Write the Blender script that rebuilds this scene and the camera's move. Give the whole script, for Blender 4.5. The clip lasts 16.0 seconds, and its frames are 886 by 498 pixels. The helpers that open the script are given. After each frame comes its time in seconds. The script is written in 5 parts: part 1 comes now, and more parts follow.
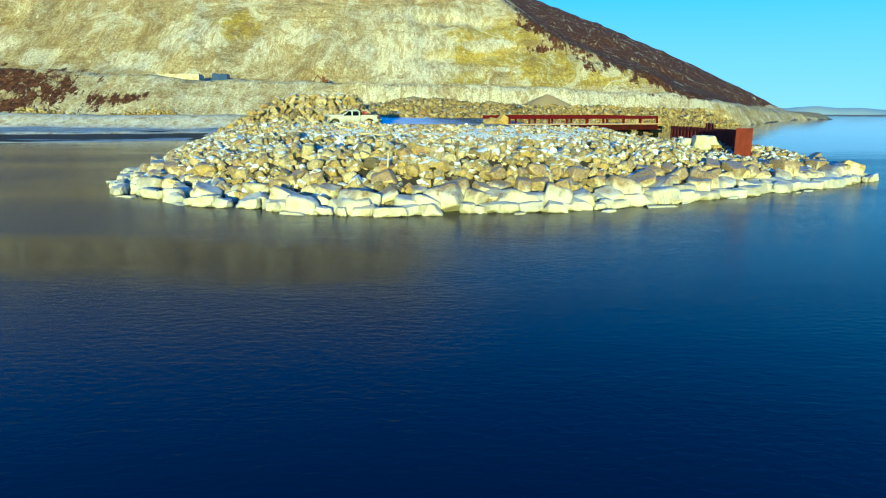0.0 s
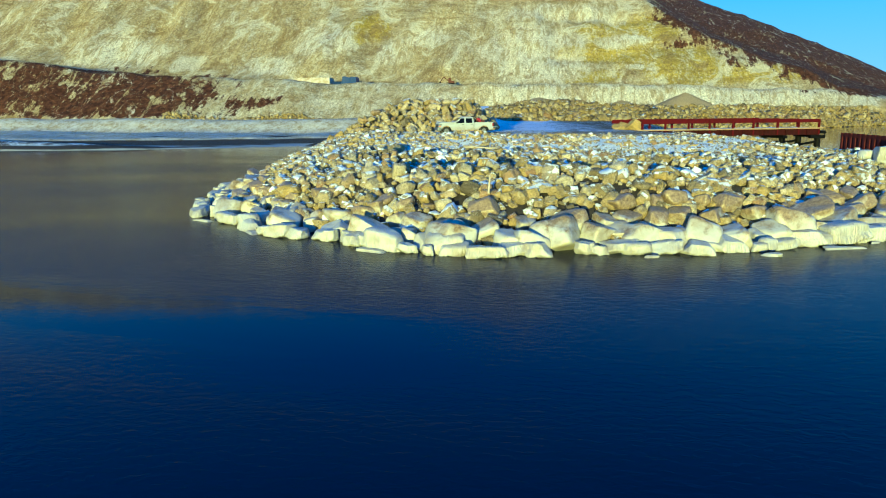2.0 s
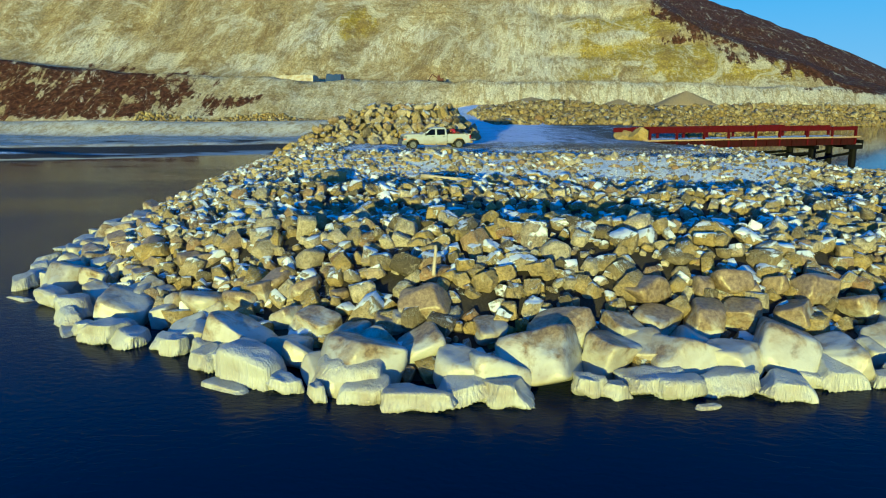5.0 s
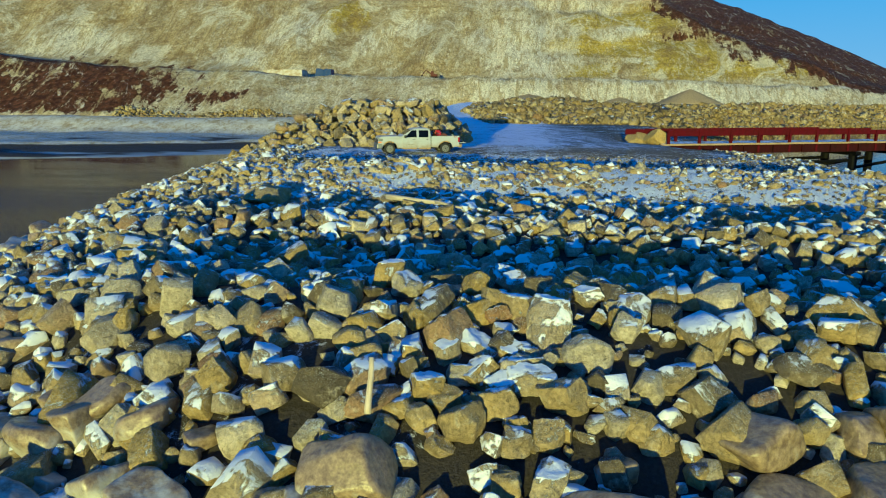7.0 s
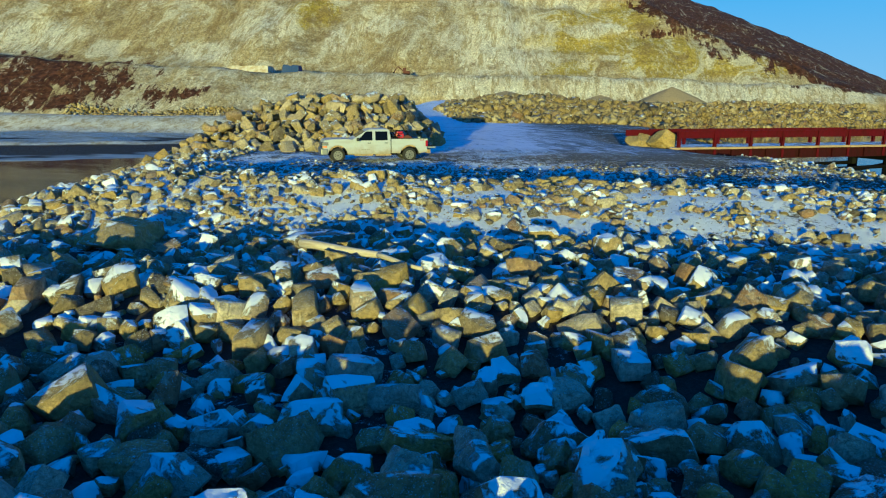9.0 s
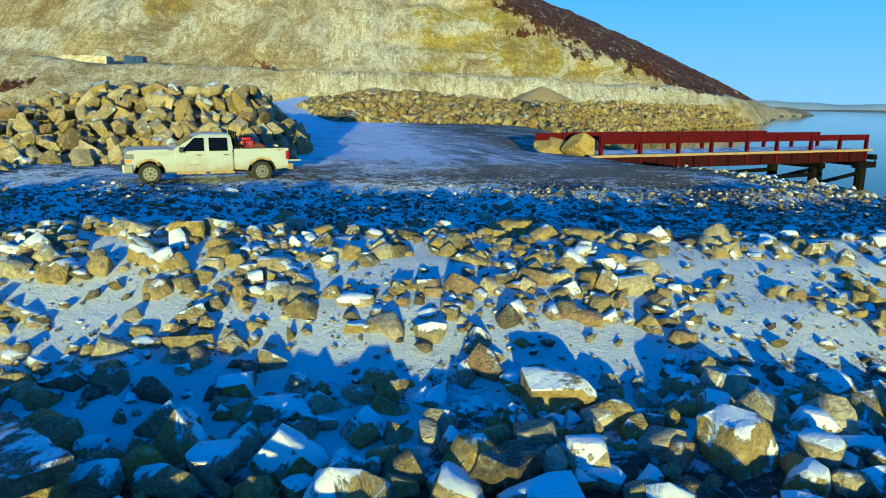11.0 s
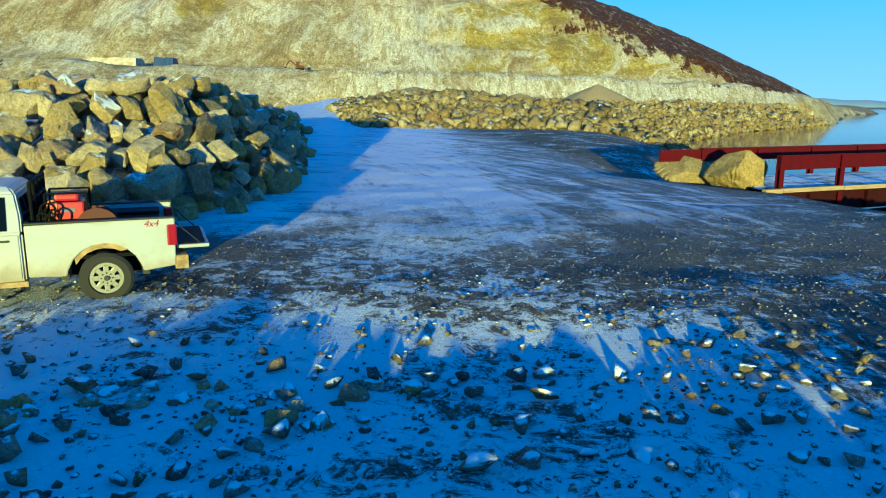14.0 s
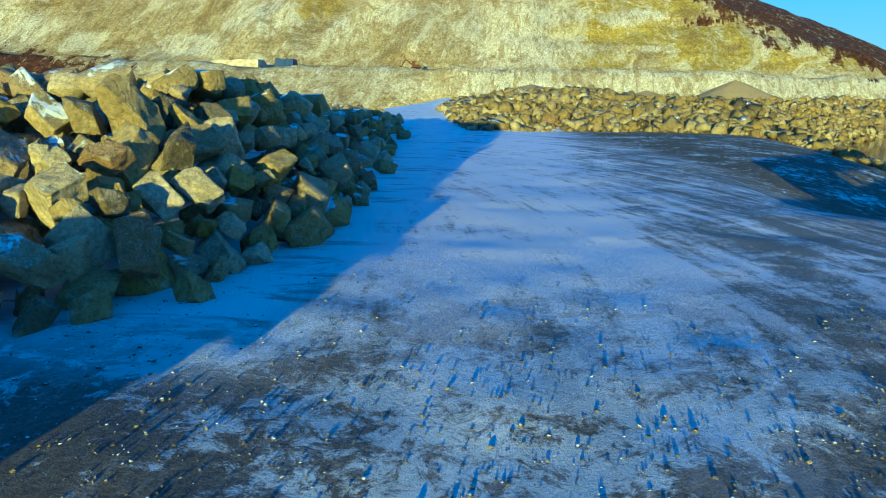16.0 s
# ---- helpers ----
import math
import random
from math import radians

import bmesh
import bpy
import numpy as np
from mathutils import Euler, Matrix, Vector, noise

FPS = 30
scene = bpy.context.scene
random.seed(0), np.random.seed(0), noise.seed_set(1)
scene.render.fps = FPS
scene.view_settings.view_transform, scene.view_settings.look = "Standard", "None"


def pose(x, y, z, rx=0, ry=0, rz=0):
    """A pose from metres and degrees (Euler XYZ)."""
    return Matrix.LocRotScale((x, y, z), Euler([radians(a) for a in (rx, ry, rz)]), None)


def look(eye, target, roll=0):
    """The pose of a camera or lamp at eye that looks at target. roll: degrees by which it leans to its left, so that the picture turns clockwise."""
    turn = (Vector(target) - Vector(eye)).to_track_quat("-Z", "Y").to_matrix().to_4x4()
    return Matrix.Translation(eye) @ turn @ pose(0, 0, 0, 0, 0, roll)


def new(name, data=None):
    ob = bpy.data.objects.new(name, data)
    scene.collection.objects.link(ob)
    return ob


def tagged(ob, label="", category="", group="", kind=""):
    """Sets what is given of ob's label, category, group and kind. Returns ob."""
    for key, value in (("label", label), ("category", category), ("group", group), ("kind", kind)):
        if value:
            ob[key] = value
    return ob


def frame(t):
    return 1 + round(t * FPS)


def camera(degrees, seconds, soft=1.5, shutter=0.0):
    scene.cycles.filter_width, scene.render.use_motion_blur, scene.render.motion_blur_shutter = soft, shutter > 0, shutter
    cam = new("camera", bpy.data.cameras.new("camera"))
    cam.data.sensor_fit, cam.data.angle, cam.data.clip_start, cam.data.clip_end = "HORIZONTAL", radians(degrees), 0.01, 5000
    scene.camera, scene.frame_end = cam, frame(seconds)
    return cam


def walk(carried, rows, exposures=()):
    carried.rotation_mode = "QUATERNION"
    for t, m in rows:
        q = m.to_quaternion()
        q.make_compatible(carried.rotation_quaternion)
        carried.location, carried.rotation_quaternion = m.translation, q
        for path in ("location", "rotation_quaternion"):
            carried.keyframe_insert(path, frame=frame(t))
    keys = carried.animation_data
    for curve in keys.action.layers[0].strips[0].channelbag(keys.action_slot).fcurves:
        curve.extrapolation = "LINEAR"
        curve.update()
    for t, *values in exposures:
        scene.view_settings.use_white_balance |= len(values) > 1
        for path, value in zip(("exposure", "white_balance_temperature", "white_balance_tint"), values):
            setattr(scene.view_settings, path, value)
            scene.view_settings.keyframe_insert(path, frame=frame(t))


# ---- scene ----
cam = camera(64.1, 16.0, soft=1.1)
PATH = [
    (0, (0.464, 4.619, 6.059), (0.487, 6.582, 5.674), 0.5),
    (0.3, (0.612, 5.827, 6.412), (0.547, 7.79, 6.037), 0.3),
    (0.5, (0.742, 6.607, 6.604), (0.64, 8.568, 6.224), 0.2),
    (0.8, (0.914, 7.747, 6.825), (0.805, 9.705, 6.432), 0.9),
    (1, (0.997, 8.528, 6.917), (0.879, 10.488, 6.535), 0.1),
    (1.5, (1.116, 10.585, 6.927), (0.841, 12.528, 6.54), -0.1),
    (2, (1.328, 12.757, 6.851), (0.998, 14.691, 6.463), -0.1),
    (2.5, (1.404, 15.046, 6.84), (1.076, 16.98, 6.449), -0.1),
    (3, (1.479, 17.456, 6.984), (1.151, 19.389, 6.588), -0.1),
    (3.5, (1.49, 20.048, 7.498), (1.162, 21.981, 7.1), -0.1),
    (4, (1.601, 22.399, 7.88), (1.274, 24.33, 7.477), -0.2),
    (4.2, (1.617, 23.463, 7.95), (1.294, 25.397, 7.556), -0.3),
    (6.3, (0.725, 34.943, 7.957), (0.424, 36.878, 7.551), 0.2),
    (6.5, (0.676, 36.048, 7.938), (0.375, 37.983, 7.533), 0.2),
    (7, (0.545, 38.814, 7.916), (0.245, 40.749, 7.51), 0.3),
    (7.5, (0.394, 41.606, 7.906), (0.093, 43.541, 7.497), 0.3),
    (8, (0.216, 44.436, 7.814), (-0.085, 46.37, 7.404), 0.1),
    (8.2, (0.124, 45.586, 7.767), (-0.176, 47.52, 7.358), 0.1),
    (10.3, (-1.98, 58.764, 7.466), (-1.888, 60.72, 7.057), 1.0),
    (10.5, (-2.087, 59.99, 7.457), (-1.95, 61.943, 7.049), 1.0),
    (11, (-2.263, 63.037, 7.432), (-2.123, 64.989, 7.023), 1.1),
    (11.5, (-2.35, 66.084, 7.376), (-2.212, 68.037, 6.969), 1.0),
    (12, (-2.372, 69.112, 7.352), (-2.235, 71.066, 6.946), 1.0),
    (12.5, (-2.408, 72.0, 7.388), (-2.269, 73.953, 6.98), 1.0),
    (13, (-2.349, 75.039, 7.38), (-2.215, 76.992, 6.971), 0.8),
    (13.5, (-2.308, 78.123, 7.369), (-2.178, 80.077, 6.961), 0.8),
    (14, (-2.298, 81.216, 7.356), (-2.271, 83.174, 6.948), 0.6),
    (14.5, (-2.231, 84.282, 7.346), (-2.508, 86.22, 6.937), 0.2),
    (15, (-2.287, 87.244, 7.345), (-2.584, 89.178, 6.935), -0.1),
    (15.5, (-2.293, 89.567, 7.409), (-2.591, 91.501, 6.997), 0.0),
    (16, (-2.213, 90.704, 7.417), (-2.507, 92.638, 7.004), 0.2),
]
EXPOSURES = [(0.0, 1.37, 3830, 1), (1.5, 1.2, 3800, 2), (3.5, 0.98, 3900, 5), (7.0, 0.66, 3930, 9), (11.0, 1.0, 3960, 8), (12.5, 1.12, 3930, 4), (14.0, 1.19, 3910, 1), (16.0, 1.21, 3910, -2)]
walk(cam, [(t, look(eye, target, roll)) for t, eye, target, roll in PATH], EXPOSURES)

# ---- light ----
SUN_EL, SUN_DIR = 3.2, (0.06, 1.0)
world = bpy.data.worlds.new("world")
scene.world = world
world.use_nodes = True
wn = world.node_tree.nodes
sky = wn.new("ShaderNodeTexSky")
sky.sky_type = "NISHITA"
sky.sun_disc = False
sky.sun_elevation = radians(SUN_EL)
sky.sun_rotation = math.atan2(-SUN_DIR[0], -SUN_DIR[1])
sky.air_density, sky.dust_density, sky.ozone_density = 1.0, 0.3, 3.0
wn["Background"].inputs["Strength"].default_value = 0.098
grade = wn.new("ShaderNodeHueSaturation")
grade.inputs["Saturation"].default_value = 0.8
world.node_tree.links.new(sky.outputs["Color"], grade.inputs["Color"])
cool = wn.new("ShaderNodeMix")
cool.data_type, cool.blend_type = "RGBA", "MULTIPLY"
cool.inputs[0].default_value = 1.0
cool.inputs[7].default_value = (0.74, 1.05, 1.32, 1)
world.node_tree.links.new(grade.outputs["Color"], cool.inputs[6])
# clear blue low down, paling to haze just over the horizon
way_up = wn.new("ShaderNodeSeparateXYZ")
world.node_tree.links.new(wn.new("ShaderNodeTexCoord").outputs["Generated"], way_up.inputs[0])


def airlight(color, below, bottom, top, hi, lo=0.0):
    """Lays an even tint over the sky: full up to one height, thinning out to the next."""
    thick, mixer = wn.new("ShaderNodeMapRange"), wn.new("ShaderNodeMix")
    mixer.data_type = "RGBA"
    for key, value in (("From Min", bottom), ("From Max", top), ("To Min", hi), ("To Max", lo)):
        thick.inputs[key].default_value = value
    mixer.inputs[7].default_value = (*color, 1)
    world.node_tree.links.new(way_up.outputs[2], thick.inputs["Value"])
    world.node_tree.links.new(thick.outputs[0], mixer.inputs[0])
    world.node_tree.links.new(below, mixer.inputs[6])
    return mixer.outputs[2]


deep = airlight((0.4, 1.5, 3.35), cool.outputs[2], 0.45, 0.95, 1.0, 0.15)
clear = airlight((1.15, 2.5, 2.75), deep, 0.17, 0.34, 1.0)
hazy = airlight((2.6, 3.2, 2.6), clear, 0.0, 0.15, 0.85)
world.node_tree.links.new(hazy, wn["Background"].inputs["Color"])
sun = new("sun", bpy.data.lights.new("sun", "SUN"))
sun.data.energy, sun.data.angle, sun.data.color = 5.0, radians(0.55), (1.0, 0.69, 0.075)
sun.matrix_world = look((0, 0, 60), (SUN_DIR[0] * 100, SUN_DIR[1] * 100, 60 - 100 * math.tan(radians(SUN_EL))))


# ---- materials ----
def mat(name, rough=0.8, metal=0.0, color=(0.5, 0.5, 0.5), spec=0.5):
    m = bpy.data.materials.new(name)
    m.use_nodes = True
    b = m.node_tree.nodes["Principled BSDF"]
    b.inputs["Roughness"].default_value = rough
    b.inputs["Metallic"].default_value = metal
    b.inputs["Base Color"].default_value = (*color, 1)
    b.inputs["Specular IOR Level"].default_value = spec
    return m


class N:
    """Short ways to wire nodes."""

    def __init__(self, m):
        self.t = m.node_tree
        self.b = self.t.nodes["Principled BSDF"]

    def node(self, kind, **kw):
        n = self.t.nodes.new("ShaderNode" + kind)
        for k, v in kw.items():
            if k == "op":
                n.operation = v
            elif k == "mode":
                n.blend_type = v
        return n

    def put(self, sock, v):
        if hasattr(v, "links"):
            self.t.links.new(v, sock)
        elif isinstance(v, tuple) and len(v) == 3 and sock.type == "RGBA":
            sock.default_value = (*v, 1)
        else:
            sock.default_value = v

    def coords(self, which="Object", scale=(1, 1, 1), rot=(0, 0, 0)):
        c, m = self.node("TexCoord"), self.node("Mapping")
        self.t.links.new(c.outputs[which], m.inputs["Vector"])
        m.inputs["Scale"].default_value, m.inputs["Rotation"].default_value = scale, rot
        return m.outputs["Vector"]

    def world(self, scale=(1, 1, 1)):
        c, m = self.node("NewGeometry"), self.node("Mapping")
        self.t.links.new(c.outputs["Position"], m.inputs["Vector"])
        m.inputs["Scale"].default_value = scale
        return m.outputs["Vector"]

    def noise(self, vec, scale=1.0, detail=4.0, rough=0.55, dist=0.0):
        n = self.node("TexNoise")
        self.put(n.inputs["Vector"], vec)
        for k, v in (("Scale", scale), ("Detail", detail), ("Roughness", rough), ("Distortion", dist)):
            n.inputs[k].default_value = v
        return n.outputs["Fac"]

    def voronoi(self, vec, scale, feature="F1", out="Distance"):
        n = self.node("TexVoronoi")
        n.feature = feature
        self.put(n.inputs["Vector"], vec)
        n.inputs["Scale"].default_value = scale
        return n.outputs[out]

    def ramp(self, v, *stops):
        n = self.node("ValToRGB")
        self.put(n.inputs["Fac"], v)
        e = n.color_ramp.elements
        while len(e) < len(stops):
            e.new(0.5)
        for el, (p, c) in zip(e, stops):
            el.position, el.color = p, (c, c, c, 1) if not isinstance(c, tuple) else (*c, 1)
        return n.outputs["Color"]

    def math(self, op, a, b=0.0, clamp=False):
        n = self.node("Math", op=op)
        n.use_clamp = clamp
        self.put(n.inputs[0], a)
        self.put(n.inputs[1], b)
        return n.outputs[0]

    def mix(self, f, a, b, mode="MIX"):
        n = self.node("Mix")
        n.data_type, n.blend_type = "RGBA", mode
        self.put(n.inputs["Factor"], f)
        self.put(n.inputs[6], a)
        self.put(n.inputs[7], b)
        return n.outputs[2]

    def bump(self, h, strength=0.5, dist=0.05, normal=None):
        n = self.node("Bump")
        n.inputs["Strength"].default_value, n.inputs["Distance"].default_value = strength, dist
        self.put(n.inputs["Height"], h)
        if normal is not None:
            self.put(n.inputs["Normal"], normal)
        return n.outputs["Normal"]

    def sep(self, v):
        n = self.node("SeparateXYZ")
        self.put(n.inputs[0], v)
        return n.outputs

    def set(self, **kw):
        for k, v in kw.items():
            self.put(self.b.inputs[{"color": "Base Color", "rough": "Roughness", "normal": "Normal", "metal": "Metallic"}[k]], v)


SNOW = (0.74, 0.76, 0.78)


def rock_material(name, per, dark, mid, light, snow_amount):
    """Quarried rock with stains, bedding veins and snow lying on the faces that look up."""
    m = mat(name, 0.85, spec=0.2)
    n = N(m)
    p = n.world()
    if per == "object":
        r = n.node("ObjectInfo").outputs["Random"]
    else:
        r = n.node("NewGeometry").outputs["Random Per Island"]
    gold = (mid[0] * 1.12, mid[1] * 1.04, mid[2] * 0.5)
    rust = (mid[0] * 0.8, mid[1] * 0.62, mid[2] * 0.55)
    base = n.ramp(r, (0.0, dark), (0.12, mid), (0.3, gold), (0.48, mid), (0.62, light), (0.74, rust), (0.86, tuple(min(0.75, c * 1.2) for c in light)), (1.0, gold))
    grain = n.noise(p, 11.0, 7, 0.72)
    blot = n.noise(p, 1.9, 5, 0.65, 0.8)
    base = n.mix(n.ramp(blot, (0.46, 0.0), (0.66, 0.55)), base, tuple(c * 0.5 for c in mid))
    base = n.mix(n.ramp(n.noise(p, 3.3, 5, 0.7, 0.4), (0.54, 0.0), (0.66, 0.7)), base, light)
    base = n.mix(0.7, base, n.ramp(grain, (0.3, 0.35), (0.6, 1.3)), "MULTIPLY")
    vein = n.noise(n.world((1.0, 1.0, 2.8)), 4.0, 7, 0.78, 1.4)
    base = n.mix(n.ramp(vein, (0.34, 0.75), (0.43, 0.0)), base, tuple(c * 0.28 for c in mid))
    nz = n.sep(n.node("NewGeometry").outputs["Normal"])[2]
    cover = n.math("ADD", n.math("MULTIPLY", nz, 0.65), n.math("MULTIPLY", n.math("SUBTRACT", n.noise(p, 1.6, 8, 0.72, 0.5), 0.5), 2.7))
    cover = n.math("ADD", cover, n.math("MULTIPLY", n.math("SUBTRACT", n.math("FRACT", n.math("MULTIPLY", r, 7.31)), 0.5), 0.7))
    s = n.ramp(n.math("MULTIPLY", cover, 0.5), (0.5 * (1.0 - snow_amount), 0.0), (0.5 * (1.12 - snow_amount), 1.0))
    dust = n.math("MULTIPLY", n.ramp(n.noise(p, 38.0, 3, 0.7), (0.58, 0.0), (0.64, 0.8)), n.ramp(nz, (0.3, 0.0), (0.7, 1.0)))
    if snow_amount > 0.2:
        s = n.math("MAXIMUM", s, dust)
    relief = n.math("ADD", n.math("MULTIPLY", n.noise(p, 4.5, 6, 0.7, 0.5), 1.6), n.math("MULTIPLY", grain, 0.7))
    n.set(color=n.mix(s, base, SNOW), rough=n.mix(s, (0.8,) * 3, (0.6,) * 3),
          normal=n.bump(n.math("MULTIPLY", relief, n.math("SUBTRACT", 1.0, n.math("MULTIPLY", s, 0.7))), 0.9, 0.13))
    return m


DARK, MID, LIGHT = (0.09, 0.075, 0.055), (0.36, 0.28, 0.125), (0.5, 0.44, 0.31)
M_rock = rock_material("riprap_rock", "object", DARK, MID, LIGHT, 0.48)
M_rock_stuff = rock_material("riprap_rock_joined", "island", DARK, MID, LIGHT, 0.48)
PILE = (0.085, 0.07, 0.045), (0.34, 0.26, 0.105), (0.46, 0.39, 0.25)
M_pile = rock_material("quarried_boulder", "object", *PILE, 0.22)
M_rubble = rock_material("bank_rubble", "island", (0.06, 0.045, 0.025), (0.22, 0.165, 0.065), (0.36, 0.3, 0.16), 0.1)


def water_material():
    m = mat("sea_water", 0.06, color=(0.0004, 0.009, 0.028), spec=0.07)
    n = N(m)
    n.b.inputs["IOR"].default_value = 1.33
    p = n.world()
    w1 = n.noise(n.world((1.0, 1.6, 1.0)), 2.6, 4, 0.55, 0.4)
    w2 = n.noise(n.world((0.25, 0.6, 1.0)), 0.5, 3, 0.5, 0.3)
    patch = n.ramp(n.noise(n.world((0.4, 1.0, 1.0)), 0.045, 3, 0.55, 0.8), (0.35, 0.5), (0.65, 1.0))
    # sheltered water inshore and a long slick lie almost smooth
    x, y, z = n.sep(n.node("NewGeometry").outputs["Position"])
    edge = n.math("MULTIPLY", n.math("SUBTRACT", n.noise(n.world((0.06, 0.3, 1)), 1.0, 4, 0.6), 0.5), 0.3)
    lee = n.ramp(n.math("ADD", n.math("DIVIDE", y, 200.0), edge), (0.5, 0.0), (0.62, 1.0))
    far_w = n.math("DIVIDE", n.math("ABSOLUTE", n.math("SUBTRACT", n.math("ADD", y, n.math("MULTIPLY", x, 0.12)), 32.0)), 8.0)
    slick = n.math("MULTIPLY", n.ramp(n.math("ADD", far_w, n.math("MULTIPLY", edge, 1.6)), (0.25, 1.0), (0.62, 0.0)), n.ramp(n.math("DIVIDE", n.math("ADD", x, 40.0), 100.0), (0.36, 1.0), (0.44, 0.0)))
    calm = n.math("MAXIMUM", lee, slick)
    patch = n.math("MULTIPLY", patch, n.math("SUBTRACT", 1.0, n.math("MULTIPLY", calm, 0.88)))
    h = n.math("MULTIPLY", n.math("ADD", w1, n.math("MULTIPLY", w2, 1.2)), patch)
    n.set(normal=n.bump(h, 0.55, 0.036), rough=n.ramp(patch, (0.0, 0.04), (1.0, 0.24)))
    return m


M_water = water_material()


def ground_material():
    """Gravel and frozen earth under patchy snow; packed tracks where the road runs."""
    m = mat("snowy_gravel", 0.9, spec=0.3)
    n = N(m)
    p = n.world()
    x, y, z = n.sep(n.node("NewGeometry").outputs["Position"])
    gravel = n.ramp(n.noise(p, 14.0, 5, 0.7), (0.25, (0.03, 0.026, 0.022)), (0.55, (0.14, 0.115, 0.085)), (0.8, (0.30, 0.24, 0.17)))
    gravel = n.mix(0.5, gravel, n.ramp(n.voronoi(p, 9.0, out="Color"), (0.2, 0.4), (0.8, 1.0)), "MULTIPLY")
    # road wear: a tongue of packed ice between the boulder pile and the bridge
    cx = n.math("SUBTRACT", n.math("MULTIPLY", n.math("SUBTRACT", y, 100.0), -0.16), n.math("MULTIPLY", x, 1.0))
    across = n.math("DIVIDE", n.math("ABSOLUTE", cx), 11.0)
    road = n.math("MULTIPLY", n.ramp(across, (0.75, 1.0), (1.0, 0.0)), n.ramp(n.math("DIVIDE", y, 400.0), (0.235, 0.0), (0.262, 1.0)))
    # wheel tracks sweep round from the causeway towards the hill road
    dx, dy = n.math("ADD", x, 62.0), n.math("SUBTRACT", y, 92.0)
    turn_r = n.math("SQRT", n.math("ADD", n.math("MULTIPLY", dx, dx), n.math("MULTIPLY", dy, dy)))
    turn_a = n.math("ARCTAN2", dy, dx)
    cv = n.node("CombineXYZ")
    n.put(cv.inputs[0], turn_r)
    n.put(cv.inputs[1], n.math("MULTIPLY", turn_a, 5.0))
    streak = n.noise(cv.outputs[0], 0.9, 8, 0.7, 1.5)
    speck = n.math("ADD", n.math("MULTIPLY", n.noise(p, 24.0, 6, 0.85), 0.55), n.math("MULTIPLY", n.noise(p, 5.5, 8, 0.8, 0.6), 0.45))
    # packed snow lies in a tongue along the middle, bare gravel to its sides
    tongue = n.math("DIVIDE", n.math("ABSOLUTE", n.math("ADD", n.math("ADD", x, 3.2), n.math("MULTIPLY", n.math("SUBTRACT", y, 104.0), 0.05))), 12.0)
    cov = n.math("ADD", n.ramp(tongue, (0.15, 0.13), (0.5, 0.0)), n.ramp(n.math("DIVIDE", y, 400.0), (0.235, 0.0), (0.252, 0.05)))
    cov = n.math("SUBTRACT", cov, n.ramp(n.math("DIVIDE", n.math("ADD", x, 14.0), 30.0), (0.4, 0.0), (0.66, 0.06)))
    cov = n.math("SUBTRACT", cov, n.ramp(n.math("DIVIDE", y, 400.0), (0.242, 0.13), (0.258, 0.0)))
    cov = n.math("ADD", cov, n.math("MULTIPLY", n.math("SUBTRACT", streak, 0.5), 0.85))
    cov = n.math("ADD", cov, n.math("MULTIPLY", n.math("SUBTRACT", n.noise(p, 0.45, 8, 0.75, 0.9), 0.5), 0.75))
    tracks = 0.0
    for ax, ay, rad in ((-11.0, 100.5, 11.6), (-11.0, 100.5, 13.3), (-17.5, 96.0, 20.5), (-17.2, 96.4, 18.9), (9.0, 121.0, 15.5), (9.0, 121.0, 17.1), (-36.0, 108.0, 31.5), (-36.0, 108.0, 33.1), (-30.0, 90.0, 36.5), (-30.0, 90.0, 38.2)):
        ex, ey = n.math("SUBTRACT", x, ax), n.math("SUBTRACT", y, ay)
        rr = n.math("SQRT", n.math("ADD", n.math("MULTIPLY", ex, ex), n.math("MULTIPLY", ey, ey)))
        rr = n.math("ADD", rr, n.math("MULTIPLY", n.math("SUBTRACT", n.noise(p, 0.4, 3), 0.5), 0.9))
        band = n.ramp(n.math("ABSOLUTE", n.math("SUBTRACT", rr, rad)), (0.07, 1.0), (0.22, 0.0))
        tracks = n.math("MAXIMUM", tracks, band)
    tracks = n.math("MULTIPLY", tracks, n.ramp(n.noise(p, 0.35, 3), (0.42, 0.0), (0.6, 1.0)))
    cov = n.math("ADD", cov, n.math("MULTIPLY", tracks, 0.2))
    stones = n.mix(n.ramp(n.noise(p, 40.0, 4, 0.7), (0.4, 0.0), (0.6, 1.0)), (0.11, 0.1, 0.095), (0.31, 0.27, 0.23))
    packed = n.mix(n.ramp(n.math("ADD", speck, cov), (0.47, 0.0), (0.64, 1.0)), stones, (0.86, 0.8, 0.83))
    patch = n.math("ADD", n.math("MULTIPLY", n.noise(p, 0.35, 5, 0.6, 0.5), 0.6), n.math("MULTIPLY", n.noise(p, 2.2, 9, 0.82, 0.5), 1.0))
    def mask(key):
        at = n.node("Attribute")
        at.attribute_name = key
        return at.outputs["Fac"]

    bank_snow = n.ramp(n.math("DIVIDE", y, 400.0), (0.178, 0.0), (0.184, 0.12), (0.196, 0.1), (0.2, 0.03), (0.222, 0.0))
    bank_snow = n.math("SUBTRACT", bank_snow, n.ramp(n.math("DIVIDE", y, 400.0), (0.214, 0.0), (0.227, 0.03), (0.235, 0.1)))
    snow = n.ramp(n.math("SUBTRACT", n.math("ADD", patch, bank_snow), n.math("ADD", n.math("MULTIPLY", mask("stony_shade"), 0.22), n.ramp(n.math("DIVIDE", n.math("ADD", x, 3.0), 7.0), (0.0, 0.0), (1.0, 0.08)))), (0.67, 0.0), (0.745, 1.0))
